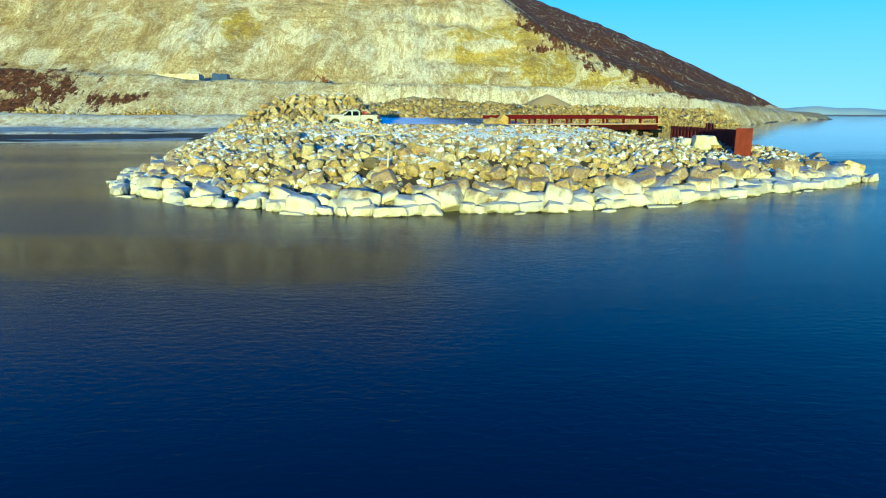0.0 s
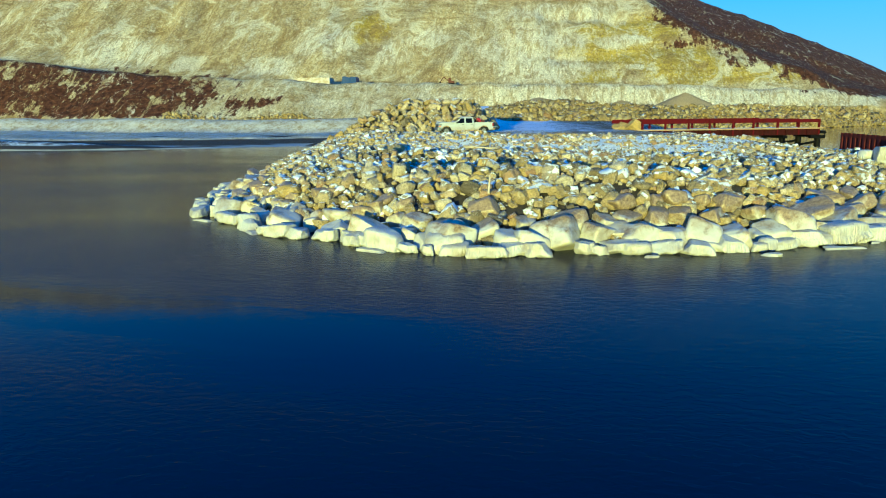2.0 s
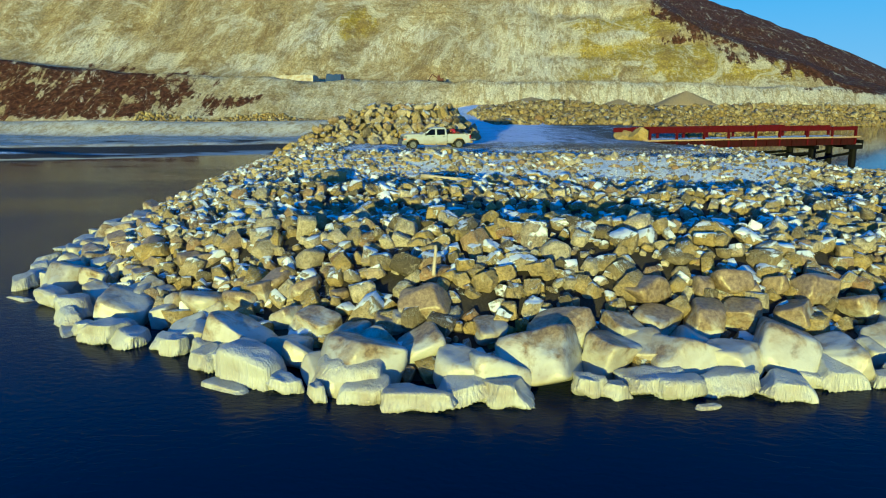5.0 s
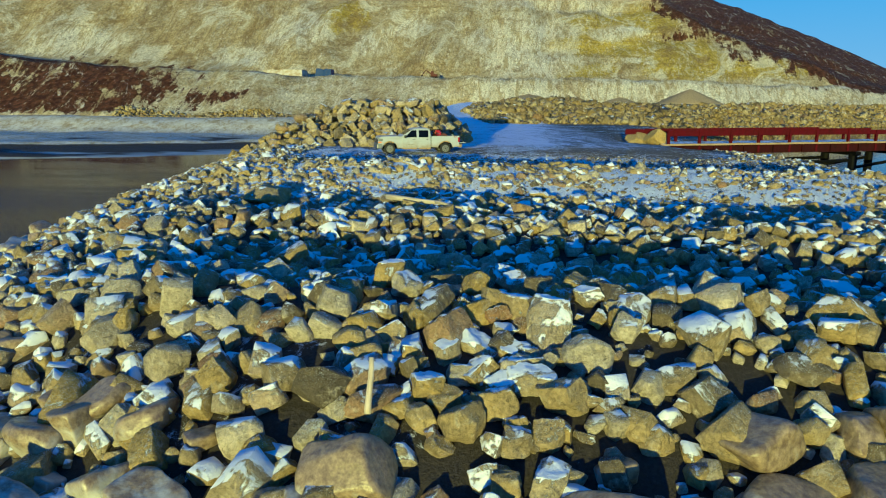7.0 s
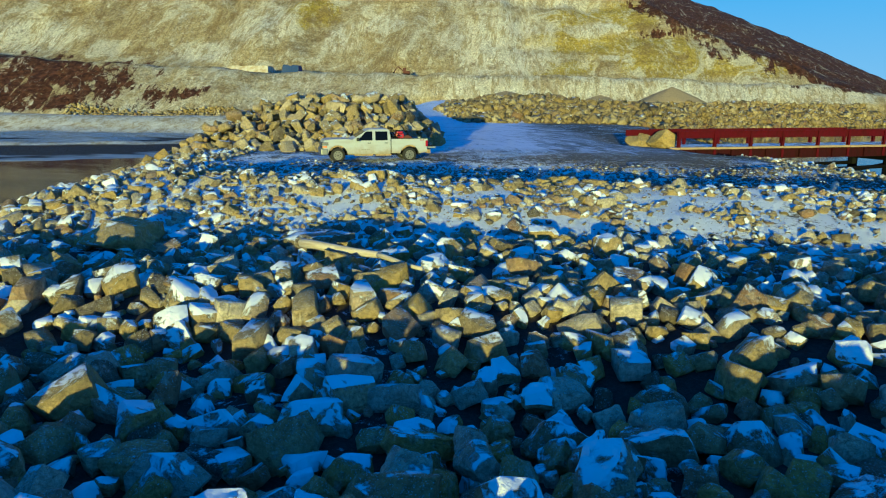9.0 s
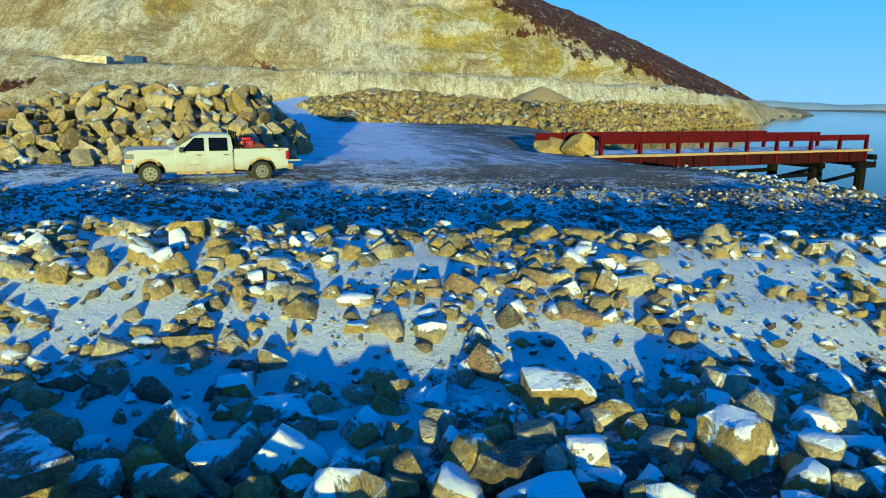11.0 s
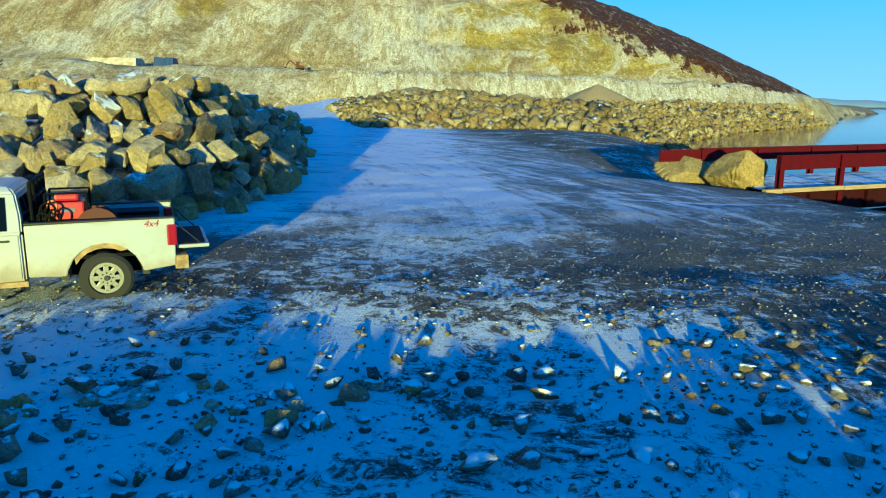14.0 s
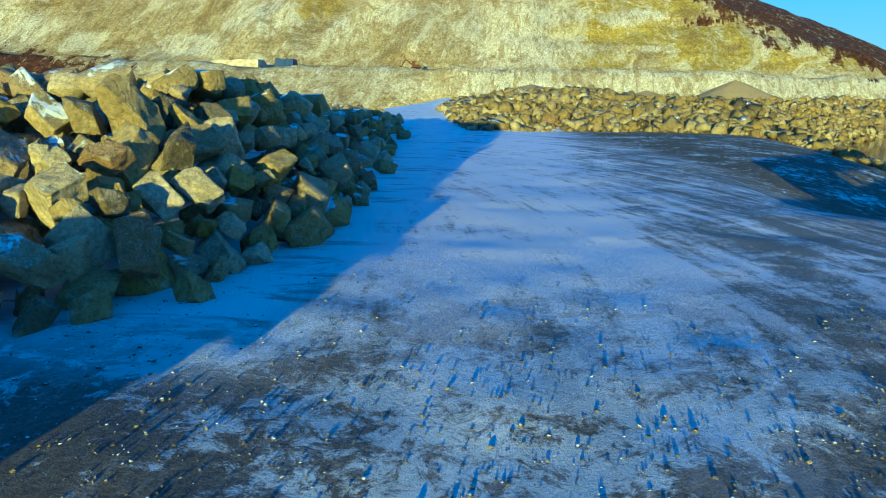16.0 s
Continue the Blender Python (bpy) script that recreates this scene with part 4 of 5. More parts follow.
truck = tagged(new("pickup_truck"), "white crew-cab pickup truck with muddy sills and lowered tailgate", "pickup truck")
F, R = -2.13, 2.13
nose = [(-2.98, 0.6), (-2.86, 0.5)] + [(F - 0.57, 0.45)] + list(reversed(arch(F, 0.57)))[1:-1] + [(F + 0.57, 0.45), (F + 0.66, 0.46), (1.0, 0.46), (1.0, 1.24), (-1.12, 1.25), (-1.45, 1.35), (-2.5, 1.34), (-2.86, 1.3), (-2.97, 1.22), (-3.0, 0.98)]
part("body", extruded(nose, -0.99, 0.99, 0.035), M_white, truck)


def cabin():
    """The upper cab, drawn in towards the roof."""
    bm = bmesh.new()
    rings = []
    for z, x0, x1, w in ((1.22, -1.42, 1.0, 0.97), (1.5, -0.97, 0.99, 0.902), (1.84, -0.42, 0.94, 0.82), (1.92, -0.2, 0.86, 0.74), (1.94, 0.0, 0.76, 0.6)):
        rings.append([bm.verts.new(p) for p in ((x0, -w, z), (x1, -w, z), (x1, w, z), (x0, w, z))])
    for a, b in zip(rings, rings[1:]):
        for i in range(4):
            bm.faces.new((a[i], a[(i + 1) % 4], b[(i + 1) % 4], b[i]))
    bm.faces.new(rings[-1])
    bm.faces.new(list(reversed(rings[0])))
    bmesh.ops.recalc_face_normals(bm, faces=bm.faces[:])
    bmesh.ops.bevel(bm, geom=[e for e in bm.edges if e.calc_face_angle(0) > 0.5], offset=0.03, segments=2, affect="EDGES", clamp_overlap=True)
    return bm


part("cab", cabin(), M_white, truck)


def pane(corners, thick=0.012):
    """A window pane from four corners, a little proud of the cab."""
    bm = bmesh.new()
    vs = [Vector(c) for c in corners]
    nrm = (vs[1] - vs[0]).cross(vs[3] - vs[0]).normalized() * thick
    a, b = [bm.verts.new(v - nrm) for v in vs], [bm.verts.new(v + nrm) for v in vs]
    k = len(vs)
    bm.faces.new(a)
    bm.faces.new(list(reversed(b)))
    for i in range(k):
        bm.faces.new((a[i], b[i], b[(i + 1) % k], a[(i + 1) % k]))
    bmesh.ops.recalc_face_normals(bm, faces=bm.faces[:])
    return bm


def side_y(z):
    return float(np.interp(z, [1.22, 1.84], [0.97, 0.82])) + 0.004


for sgn in (-1, 1):
    for x0, x1, xt, xe in ((-0.98, -0.1, -0.46, -0.1), (0.08, 0.8, 0.08, 0.8)):
        part("window", pane([(x0, sgn * side_y(1.27), 1.27), (x1, sgn * side_y(1.27), 1.27), (xe, sgn * side_y(1.78), 1.78), (xt, sgn * side_y(1.78), 1.78)]), M_glass, truck, "dark window glass")
    for x0, x1, hx0 in ((-1.2, -0.02, -0.3), (0.0, 0.96, 0.72)):
        d = part("door", boxes(((x1 - x0 - 0.03, 0.02, 0.68), ((x0 + x1) / 2, sgn * 0.995, 0.86)), bevel=0.008), M_white, truck)
        part("handle", boxes(((0.2, 0.05, 0.035), (hx0, sgn * 1.015, 1.12)), bevel=0.012), M_trim, d, "black door handle")
    mir = part("mirror", boxes(((0.14, 0.24, 0.2), (-0.98, sgn * 1.14, 1.34)), bevel=0.03), M_trim, truck, "black wing mirror")
    part("sill", boxes(((1.1, 0.1, 0.09), (-0.62, sgn * 0.95, 0.42)), ((0.95, 0.1, 0.09), (0.55, sgn * 0.95, 0.42)), bevel=0.02), M_mud, truck, "rusty mud-caked sill")
    part("headlight", boxes(((0.34, 0.34, 0.2), (-2.84, sgn * 0.835, 1.09)), bevel=0.03), M_lamp_clear, truck, "clear headlight")
    part("indicator", boxes(((0.24, 0.2, 0.1), (-2.88, sgn * 0.91, 0.92)), bevel=0.02), M_orange, truck, "amber indicator")
    part("tail_light", boxes(((0.16, 0.14, 0.36), (3.165, sgn * 0.94, 1.08)), bevel=0.03), M_lamp_red, truck, "red tail light")
    for cx in (F, R):
        rx = [(cx + 0.66 * math.cos(a), 0.42 + 0.68 * math.sin(a)) for a in (math.pi * i / 12 for i in range(13))]
        inner = [(cx + 0.55 * math.cos(a), 0.42 + 0.56 * math.sin(a)) for a in (math.pi * i / 12 for i in range(12, -1, -1))]
        part("wheel_arch", extruded(rx + inner, sgn * 0.5, sgn * 0.9), M_trim, truck, "black wheel arch liner")
        part("arch_lip", extruded(rx[3:10] + [(cx + (px - cx) * 0.9, 0.42 + (pz - 0.42) * 0.88) for px, pz in inner[2:9]], sgn * 0.84, sgn * 0.95), M_mud, truck, "mud-caked arch lip")
part("windscreen", pane([(-1.3, -0.86, 1.27), (-1.3, 0.86, 1.27), (-0.5, 0.76, 1.8), (-0.5, -0.76, 1.8)]), M_glass, truck, "dark windscreen")
part("rear_window", pane([(0.995, -0.7, 1.36), (0.995, 0.7, 1.36), (0.96, 0.64, 1.74), (0.96, -0.64, 1.74)]), M_glass, truck, "dark rear window")
grille = part("grille", boxes(((0.1, 1.5, 0.36), (-2.95, 0, 0.95)), bevel=0.02), M_trim, truck, "black grille")
for z in (0.82, 0.93, 1.04):
    part("bar", boxes(((0.04, 1.46, 0.03), (-3.005, 0, z + 0.03))), M_chrome, grille)
part("front_bumper", boxes(((0.4, 2.03, 0.36), (-2.9, 0, 0.62)), bevel=0.05), M_chrome, truck, "dull chrome front bumper")
rb = part("rear_bumper", boxes(((0.22, 0.5, 0.24), (3.3, -0.72, 0.6)), ((0.22, 0.5, 0.24), (3.3, 0.72, 0.6)), ((0.16, 1.0, 0.14), (3.28, 0, 0.55)), bevel=0.03), M_mud, truck, "rusted rear bumper")
# no hollow is cut: a black block paints the recess's shade
part("step_shade", boxes(((0.1, 0.2, 0.1), (3.38, -0.74, 0.62)), bevel=0.01), M_black, rb, "black block standing for the shade in the step recess")
# load bed
bed = [(1.03, 0.52), (R - 0.57, 0.5)] + list(reversed(arch(R, 0.57)))[1:-1] + [(R + 0.57, 0.5), (3.2, 0.56), (3.22, 1.36), (1.03, 1.34)]
for sgn in (-1, 1):
    part("bed_side", extruded(bed, sgn * 0.92, sgn * 0.995, 0.012), M_white, truck)
    part("bed_rail", boxes(((2.2, 0.11, 0.03), (2.13, sgn * 0.955, 1.37)), bevel=0.008), M_trim, truck, "black bed rail cap")
part("bed_floor", boxes(((2.16, 1.84, 0.06), (2.12, 0, 0.78))), M_black, truck, "black bed liner floor")
part("bed_front", boxes(((0.05, 1.84, 0.86), (1.06, 0, 0.97))), M_black, truck)
tg = part("tailgate", boxes(((0.52, 1.7, 0.06), (3.5, 0, 0.84)), bevel=0.012), M_white, truck, "lowered white tailgate")
part("tailgate_liner", boxes(((0.44, 1.56, 0.02), (3.48, 0, 0.882))), M_black, tg, "black tailgate lining")
part("latch", boxes(((0.03, 0.2, 0.03), (3.765, -0.2, 0.84))), M_trim, tg, "black tailgate latch")
for sgn in (-1, 1):
    part("tailgate_cable", rods(0.01, ((3.2, sgn * 0.9, 1.3), (3.62, sgn * 0.82, 0.88))), M_trim, truck)
part("chassis", boxes(((5.6, 0.9, 0.2), (0.1, 0, 0.48)), ((0.3, 1.5, 0.16), (F, 0, 0.42)), ((0.3, 1.5, 0.16), (R, 0, 0.42))), M_black, truck, "black underbody")
rack = part("headache_rack", rods(0.03, ((1.14, -0.8, 1.4), (1.14, -0.8, 1.98)), ((1.14, 0.8, 1.4), (1.14, 0.8, 1.98)), ((1.14, -0.8, 1.98), (1.14, 0.8, 1.98)), ((1.14, -0.4, 1.4), (1.14, -0.4, 1.98)), ((1.14, 0, 1.4), (1.14, 0, 1.98)), ((1.14, 0.4, 1.4), (1.14, 0.4, 1.98)), ((1.14, -0.8, 1.7), (1.14, 0.8, 1.7))), M_black, truck, "black tubular rack behind the cab")


def wheel(cx, sgn):
    w = part("wheel", ring(0.415, 0.27, 0.27, 44, 0.05), M_tyre, truck, "black wheel with silver rim", smooth=False)
    w.matrix_basis = pose(cx, sgn * 0.86, 0.415)
    rim = part("rim", ring(0.275, 0.20, 0.2, 36, 0.02), M_rim, w, "silver slotted steel rim")
    bm = bmesh.new()
    bmesh.ops.create_cone(bm, cap_ends=True, segments=28, radius1=0.145, radius2=0.13, depth=0.08, matrix=Matrix.Translation((0, sgn * 0.06, 0)) @ Matrix.Rotation(radians(90), 4, "X"))
    part("hub", bm, M_rim, w, "silver hub plate")
    # black disc added as the shade seen between the spokes
    bm = bmesh.new()
    bmesh.ops.create_cone(bm, cap_ends=True, segments=28, radius1=0.27, radius2=0.27, depth=0.03, matrix=Matrix.Rotation(radians(90), 4, "X"))
    part("spoke_gap_shade", bm, M_black, w, "black disc standing for the shade behind the spokes")
    for i in range(8):
        a = math.pi * 2 * i / 8
        part("spoke", box(bmesh.new(), (0.12, 0.05, 0.085), (0, 0, 0), 0.012, pose(0.17 * math.cos(a), sgn * 0.075, 0.17 * math.sin(a), 0, -math.degrees(a), 0)), M_rim, w)
        bm = rods(0.012, ((0.085 * math.cos(a), sgn * 0.09, 0.085 * math.sin(a)), (0.085 * math.cos(a), sgn * 0.115, 0.085 * math.sin(a))))
        part("wheel_nut", bm, M_trim, w)
    part("hub_cap", rods(0.045, ((0, sgn * 0.09, 0), (0, sgn * 0.13, 0))), M_trim, w, "black hub cap")


for cx in (F, R):
    for sgn in (-1, 1):
        wheel(cx, sgn)
# red decal on the bed's flank
cu = bpy.data.curves.new("decal", "FONT")
cu.body, cu.size, cu.extrude, cu.shear = "4x4", 0.15, 0.002, 0.3
tmp = new("decal_text", cu)
bpy.context.view_layer.update()
me = bpy.data.meshes.new_from_object(tmp.evaluated_get(bpy.context.evaluated_depsgraph_get()))
bpy.data.objects.remove(tmp)
me.materials.clear()
me.materials.append(M_lamp_red)
decal = tagged(new("decal", me), "red 4x4 lettering")
decal.parent = truck
decal.matrix_basis = pose(2.74, -0.9985, 1.235, 90, 0, 0)
part("door_lettering", boxes(*[((0.07, 0.006, 0.06), (-0.72 + 0.1 * i, -1.008, 0.74)) for i in range(5)]), M_faded, truck, "worn dark lettering")
TRUCK = pose(-9.97, 92.62, 4.07, 0.6, 0, 21.7)
truck.matrix_world = TRUCK

# ---- cargo in the bed ----
M_welder = mat("red_enamel", 0.35, color=(0.3, 0.006, 0.01))
welder = tagged(new("welding_machine"), "red engine-driven welding machine with black frame in the truck bed", "welding machine")
part("casing", boxes(((0.5, 0.55, 0.42), (0, 0, 0.62)), bevel=0.03), M_welder, welder)
part("engine", boxes(((0.55, 0.6, 0.4), (0, 0, 0.22)), bevel=0.03), M_black, welder, "black engine block")
part("tank", boxes(((0.36, 0.5, 0.12), (0, 0, 0.9)), bevel=0.04), M_welder, welder)
part("frame", rods(0.018, ((-.3, -.33, 0), (-.3, -.33, .98)), ((.3, -.33, 0), (.3, -.33, .98)), ((-.3, .33, 0), (-.3, .33, .98)), ((.3, .33, 0), (.3, .33, .98)), ((-.3, -.33, .98), (.3, -.33, .98)), ((-.3, .33, .98), (.3, .33, .98))), M_black, welder, "black tube frame")
part("badge", boxes(((0.2, 0.006, 0.06), (0.02, -0.278, 0.7))), M_lamp_clear, welder, "pale badge")
welder.matrix_world = TRUCK @ pose(1.62, -0.35, 0.81)
rng = random.Random(77)
for i in range(6):
    cu = bpy.data.curves.new("hose", "CURVE")
    cu.dimensions, cu.bevel_depth, cu.bevel_resolution = "3D", 0.018, 1
    sp = cu.splines.new("BEZIER")
    sp.bezier_points.add(4)
    for k, bp in enumerate(sp.bezier_points):
        bp.co = (1.22 + rng.uniform(-0.03, 0.3), -0.82 + 0.1 * i + rng.uniform(-0.08, 0.08), 1.05 + (k % 2) * 0.5 + rng.uniform(-0.1, 0.14))
        bp.handle_left_type = bp.handle_right_type = "AUTO"
    tmp = new("hose_curve", cu)
    me = bpy.data.meshes.new_from_object(tmp.evaluated_get(bpy.context.evaluated_depsgraph_get()))
    bpy.data.objects.remove(tmp)
    me.materials.append(M_black if i != 2 else M_orange)
    ob = tagged(new("hose", me), "coiled hose hung behind the cab" if i != 2 else "yellow hose hung behind the cab", "hose", "hoses in the truck bed")
    ob.matrix_world = TRUCK
M_reel = mat("rusty_reel", 0.8, color=(0.07, 0.018, 0.01))
reel = tagged(new("cable_reel"), "rust-red steel cable reel lying in the truck bed", "cable reel")
for sgn in (-1, 1):
    part("flange", ring(0.33, 0.06, 0.03, 24), M_reel, reel).matrix_basis = pose(0, sgn * 0.16, 0.33)
part("drum", rods(0.16, ((0, -0.16, 0.33), (0, 0.16, 0.33))), M_black, reel, "dark cable wound on the drum")
reel.matrix_world = TRUCK @ pose(2.05, -0.55, 0.88)
toolbox = tagged(new("toolbox"), "black steel toolbox in the truck bed", "toolbox")
part("box", boxes(((1.0, 0.5, 0.42), (0, 0, 0.21)), bevel=0.02), M_trim, toolbox)
part("lid", boxes(((1.02, 0.52, 0.06), (0, 0, 0.455)), bevel=0.02), M_black, toolbox)
toolbox.matrix_world = TRUCK @ pose(2.5, 0.55, 0.81)

# ---- trestle bridge (along +x from its landward end) ----
BRIDGE = pose(11.1, 108.6, 0, 0, -0.35, 20.4)
for m_, c1 in ((M_red, (0.034, 0.003, 0.004)), (M_rust_shaded, (0.012, 0.004, 0.003))):
    n = N(m_)
    c0 = tuple(m_.node_tree.nodes["Principled BSDF"].inputs["Base Color"].default_value)[:3]
    v = n.noise(n.coords(scale=(1, 1, 0.4)), 2.2, 6, 0.7)
    n.set(color=n.mix(n.ramp(v, (0.42, 0.0), (0.68, 0.8)), c0, c1), rough=n.ramp(v, (0.3, 0.5), (0.7, 0.9)))
n = N(M_timber)
v = n.noise(n.coords(scale=(0.5, 6, 6)), 3.0, 5, 0.65)
n.set(color=n.mix(n.ramp(v, (0.35, 0.0), (0.7, 1.0)), (0.36, 0.26, 0.13), (0.17, 0.12, 0.07)))
bridge = tagged(new("trestle_bridge"), "dark red steel trestle bridge with snowy timber deck", "bridge")
LONG, WIDE, DECK = 26.0, 4.4, 4.15


def i_beam(x0, x1, y, z0, z1, flange=0.3, web=0.03, lip=0.04):
    xm, l = (x0 + x1) / 2, x1 - x0
    return boxes(((l, web, z1 - z0 - 2 * lip), (xm, y, (z0 + z1) / 2)), ((l, flange, lip), (xm, y, z0 + lip / 2)), ((l, flange, lip), (xm, y, z1 - lip / 2)))


posts = [0.1, 3.3, 6.6, 9.6, 13.0, 16.0, 19.6, 22.8, 25.9]
for y, nm in ((0.0, "near"), (WIDE, "far")):
    part("girder", i_beam(0, LONG, y, DECK - 0.95, DECK - 0.17, 0.32), M_rust_shaded, bridge)
    for x in (np.arange(1.6, LONG, 3.2)):
        part("stiffener", boxes(((0.03, 0.2, 0.7), (x, y - 0.08, DECK - 0.56))), M_rust_shaded, bridge)
    x1 = posts[6] + 0.1
    part("rail", boxes(((x1 + (2.2 if y else 0), 0.05, 0.5), (x1 / 2 - (1.1 if y else 0), y, DECK + 1.0)), ((x1, 0.2, 0.05), (x1 / 2, y, DECK + 1.27)), ((x1, 0.16, 0.04), (x1 / 2, y, DECK + 0.75))), M_red, bridge)
    part("rail", boxes(((LONG - x1, 0.05, 0.42), ((x1 + LONG) / 2, y, DECK + 0.92)), ((LONG - x1, 0.18, 0.04), ((x1 + LONG) / 2, y, DECK + 1.14))), M_red, bridge)
    for i, x in enumerate(posts):
        t = DECK + (1.3 if i < 7 else 1.16)
        part("post", boxes(((0.22, 0.03, t - DECK + 0.9), (x, y - 0.1, (t + DECK - 0.9) / 2)), ((0.03, 0.2, t - DECK + 0.9), (x, y, (t + DECK - 0.9) / 2)), ((0.22, 0.03, t - DECK + 0.9), (x, y + 0.1, (t + DECK - 0.9) / 2))), M_red, bridge)
M_deck = mat("snowy_deck", 0.9, color=(0.5, 0.5, 0.5))
n = N(M_deck)
n.set(color=n.mix(n.ramp(n.noise(n.world(), 1.3, 5, 0.65), (0.40, 0.0), (0.52, 1.0)), (0.2, 0.15, 0.09), SNOW))
pl = boxes(((0.27, WIDE - 0.3, 0.1), (0, 0, 0)), bevel=0.008)
plank_mesh = mesh_of(pl, "plank", M_deck)
for k in range(int(LONG / 0.29)):
    ob = new("plank", plank_mesh)
    ob.parent = bridge
    ob.matrix_basis = pose(0.15 + 0.29 * k, WIDE / 2, DECK - 0.07, 0, 0, random.Random(k).uniform(-0.4, 0.4))
for k, (x0, x1) in enumerate(zip([-0.8] + posts, posts + [LONG + 0.4])):
    part("kerb_timber", boxes(((x1 - x0 - 0.03, 0.24, 0.17), ((x0 + x1) / 2, -0.16, DECK - 0.06 + 0.012 * (k % 2))), bevel=0.012), M_timber, bridge, "weathered timber edge beam")
for x in (20.6, 26.0):
    part("bent_cap", boxes(((0.6, WIDE + 0.9, 0.4), (x, WIDE / 2, DECK - 1.17))), M_black, bridge, "black steel bent cap")
    for y in (0.25, WIDE - 0.25):
        part("bent_leg", rods(0.4, ((x, y, -3), (x, y, DECK - 1.2))), M_black, bridge, "black steel bent leg")
part("end_beam", boxes(((2.2, 0.5, 0.45), (25.4, -0.4, DECK - 1.2)), ((0.5, WIDE + 1.2, 0.4), (26.3, WIDE / 2, DECK - 0.6)), ((0.5, 0.08, 0.08), (26.5, -0.5, DECK - 0.7)), ((0.08, 0.08, 0.3), (26.5, -0.5, DECK - 0.85))), M_black, bridge, "black steel end beam")
for y in (0.2, WIDE - 0.2):
    part("brace", rods(0.16, ((9.5, y, DECK - 2.1), (20.4, y, DECK - 1.85))), M_black, bridge, "black steel pipe brace")
    part("brace", rods(0.16, ((20.8, y, DECK - 2.6), (25.8, y, DECK - 1.9))), M_black, bridge, "black steel pipe brace")
bridge.matrix_world = BRIDGE

# ---- sheet pile wall at the seaward end ----
M_pile_steel = mat("rusted_sheet_pile", 0.85, color=(0.1, 0.02, 0.012), spec=0.1)
n = N(M_pile_steel)
n.set(color=n.mix(n.ramp(n.noise(n.coords(scale=(1, 1, 0.4)), 2.2, 6, 0.7), (0.42, 0.0), (0.68, 0.8)), (0.11, 0.02, 0.012), (0.05, 0.014, 0.009)))
wall = tagged(new("sheet_pile_wall"), "rusted steel sheet pile wall at the water", "sheet pile wall")
A, B = Vector((28.9, 91.0, 0)), Vector((29.9, 71.5, 0))
count = 20
prof = [(0, 0), (0.4, 0), (0.5, 0.1), (0.9, 0.1), (1.0, 0)]
way = (B - A) / count
side = Vector((-way.y, way.x, 0)).normalized()
for i in range(count):
    bm = bmesh.new()
    top = 4.45 if not 9 < i < 12 else 4.95
    pts = [A + way * (i + u) + side * v for u, v in prof]
    f = [bm.verts.new((*p.xy, -1.5)) for p in pts] , [bm.verts.new((*p.xy, top)) for p in pts]
    g = [bm.verts.new((*(p - side * 0.04).xy, -1.5)) for p in pts], [bm.verts.new((*(p - side * 0.04).xy, top)) for p in pts]
    for j in range(4):
        bm.faces.new((f[0][j], f[0][j + 1], f[1][j + 1], f[1][j]))
        bm.faces.new((g[0][j], g[1][j], g[1][j + 1], g[0][j + 1]))
        bm.faces.new((f[1][j], f[1][j + 1], g[1][j + 1], g[1][j]))
    bm.faces.new((f[0][0], f[1][0], g[1][0], g[0][0]))
    bm.faces.new((f[0][4], g[0][4], g[1][4], f[1][4]))
    bmesh.ops.recalc_face_normals(bm, faces=bm.faces[:])
    part("sheet_pile", bm, M_pile_steel, wall)
part("capping_beam", boxes(((0.4, 19.0, 0.3), (0, 0, 0))), M_pile_steel, wall).matrix_basis = Matrix.Translation((A + B) / 2 + Vector((0.15, 0.3, 4.2))) @ Matrix.Rotation(math.atan2(-(B - A).x, (B - A).y), 4, "Z")
part("end_plate", boxes(((1.6, 0.06, 6.2), (0, 0, 0))), M_pile_steel, wall).matrix_basis = pose(B.x - 0.5, B.y + 0.02, 1.55)

# ---- marker boulders at the bridge, gravel cones ----
def gravel_cone(name, at, height, radius, label):
    bm = bmesh.new()
    rings, seg = 14, 48
    loops = []
    for i in range(rings + 1):
        u = i / rings
        loops.append([])
        for k in range(seg):
            a = 2 * math.pi * k / seg
            r = radius * u * (1 + 0.06 * noise.noise(Vector((math.cos(a) * 2, math.sin(a) * 2, u * 2))))
            z = height * (1 - u) ** 0.93 + 0.15 * noise.noise(Vector((r * math.cos(a) * 0.6, r * math.sin(a) * 0.6, 4)))
            loops[-1].append(bm.verts.new((r * math.cos(a), r * math.sin(a), z if u < 1 else -0.6)))
    for i in range(1, rings):
        for k in range(seg):
            j = (k + 1) % seg
            bm.faces.new((loops[i][k], loops[i + 1][k], loops[i + 1][j], loops[i][j]))
    bmesh.ops.delete(bm, geom=loops[0], context="VERTS")
    c = bm.verts.new((0, 0, height * 0.985))
    for k in range(seg):
        bm.faces.new((c, loops[1][k], loops[1][(k + 1) % seg]))
    bmesh.ops.recalc_face_normals(bm, faces=bm.faces[:])
    ob = part(name, bm, M_gravel, None, label, True)
    ob.matrix_world = pose(at[0], at[1], zl(*at) - 0.1)
    return tagged(ob, category="gravel heap")


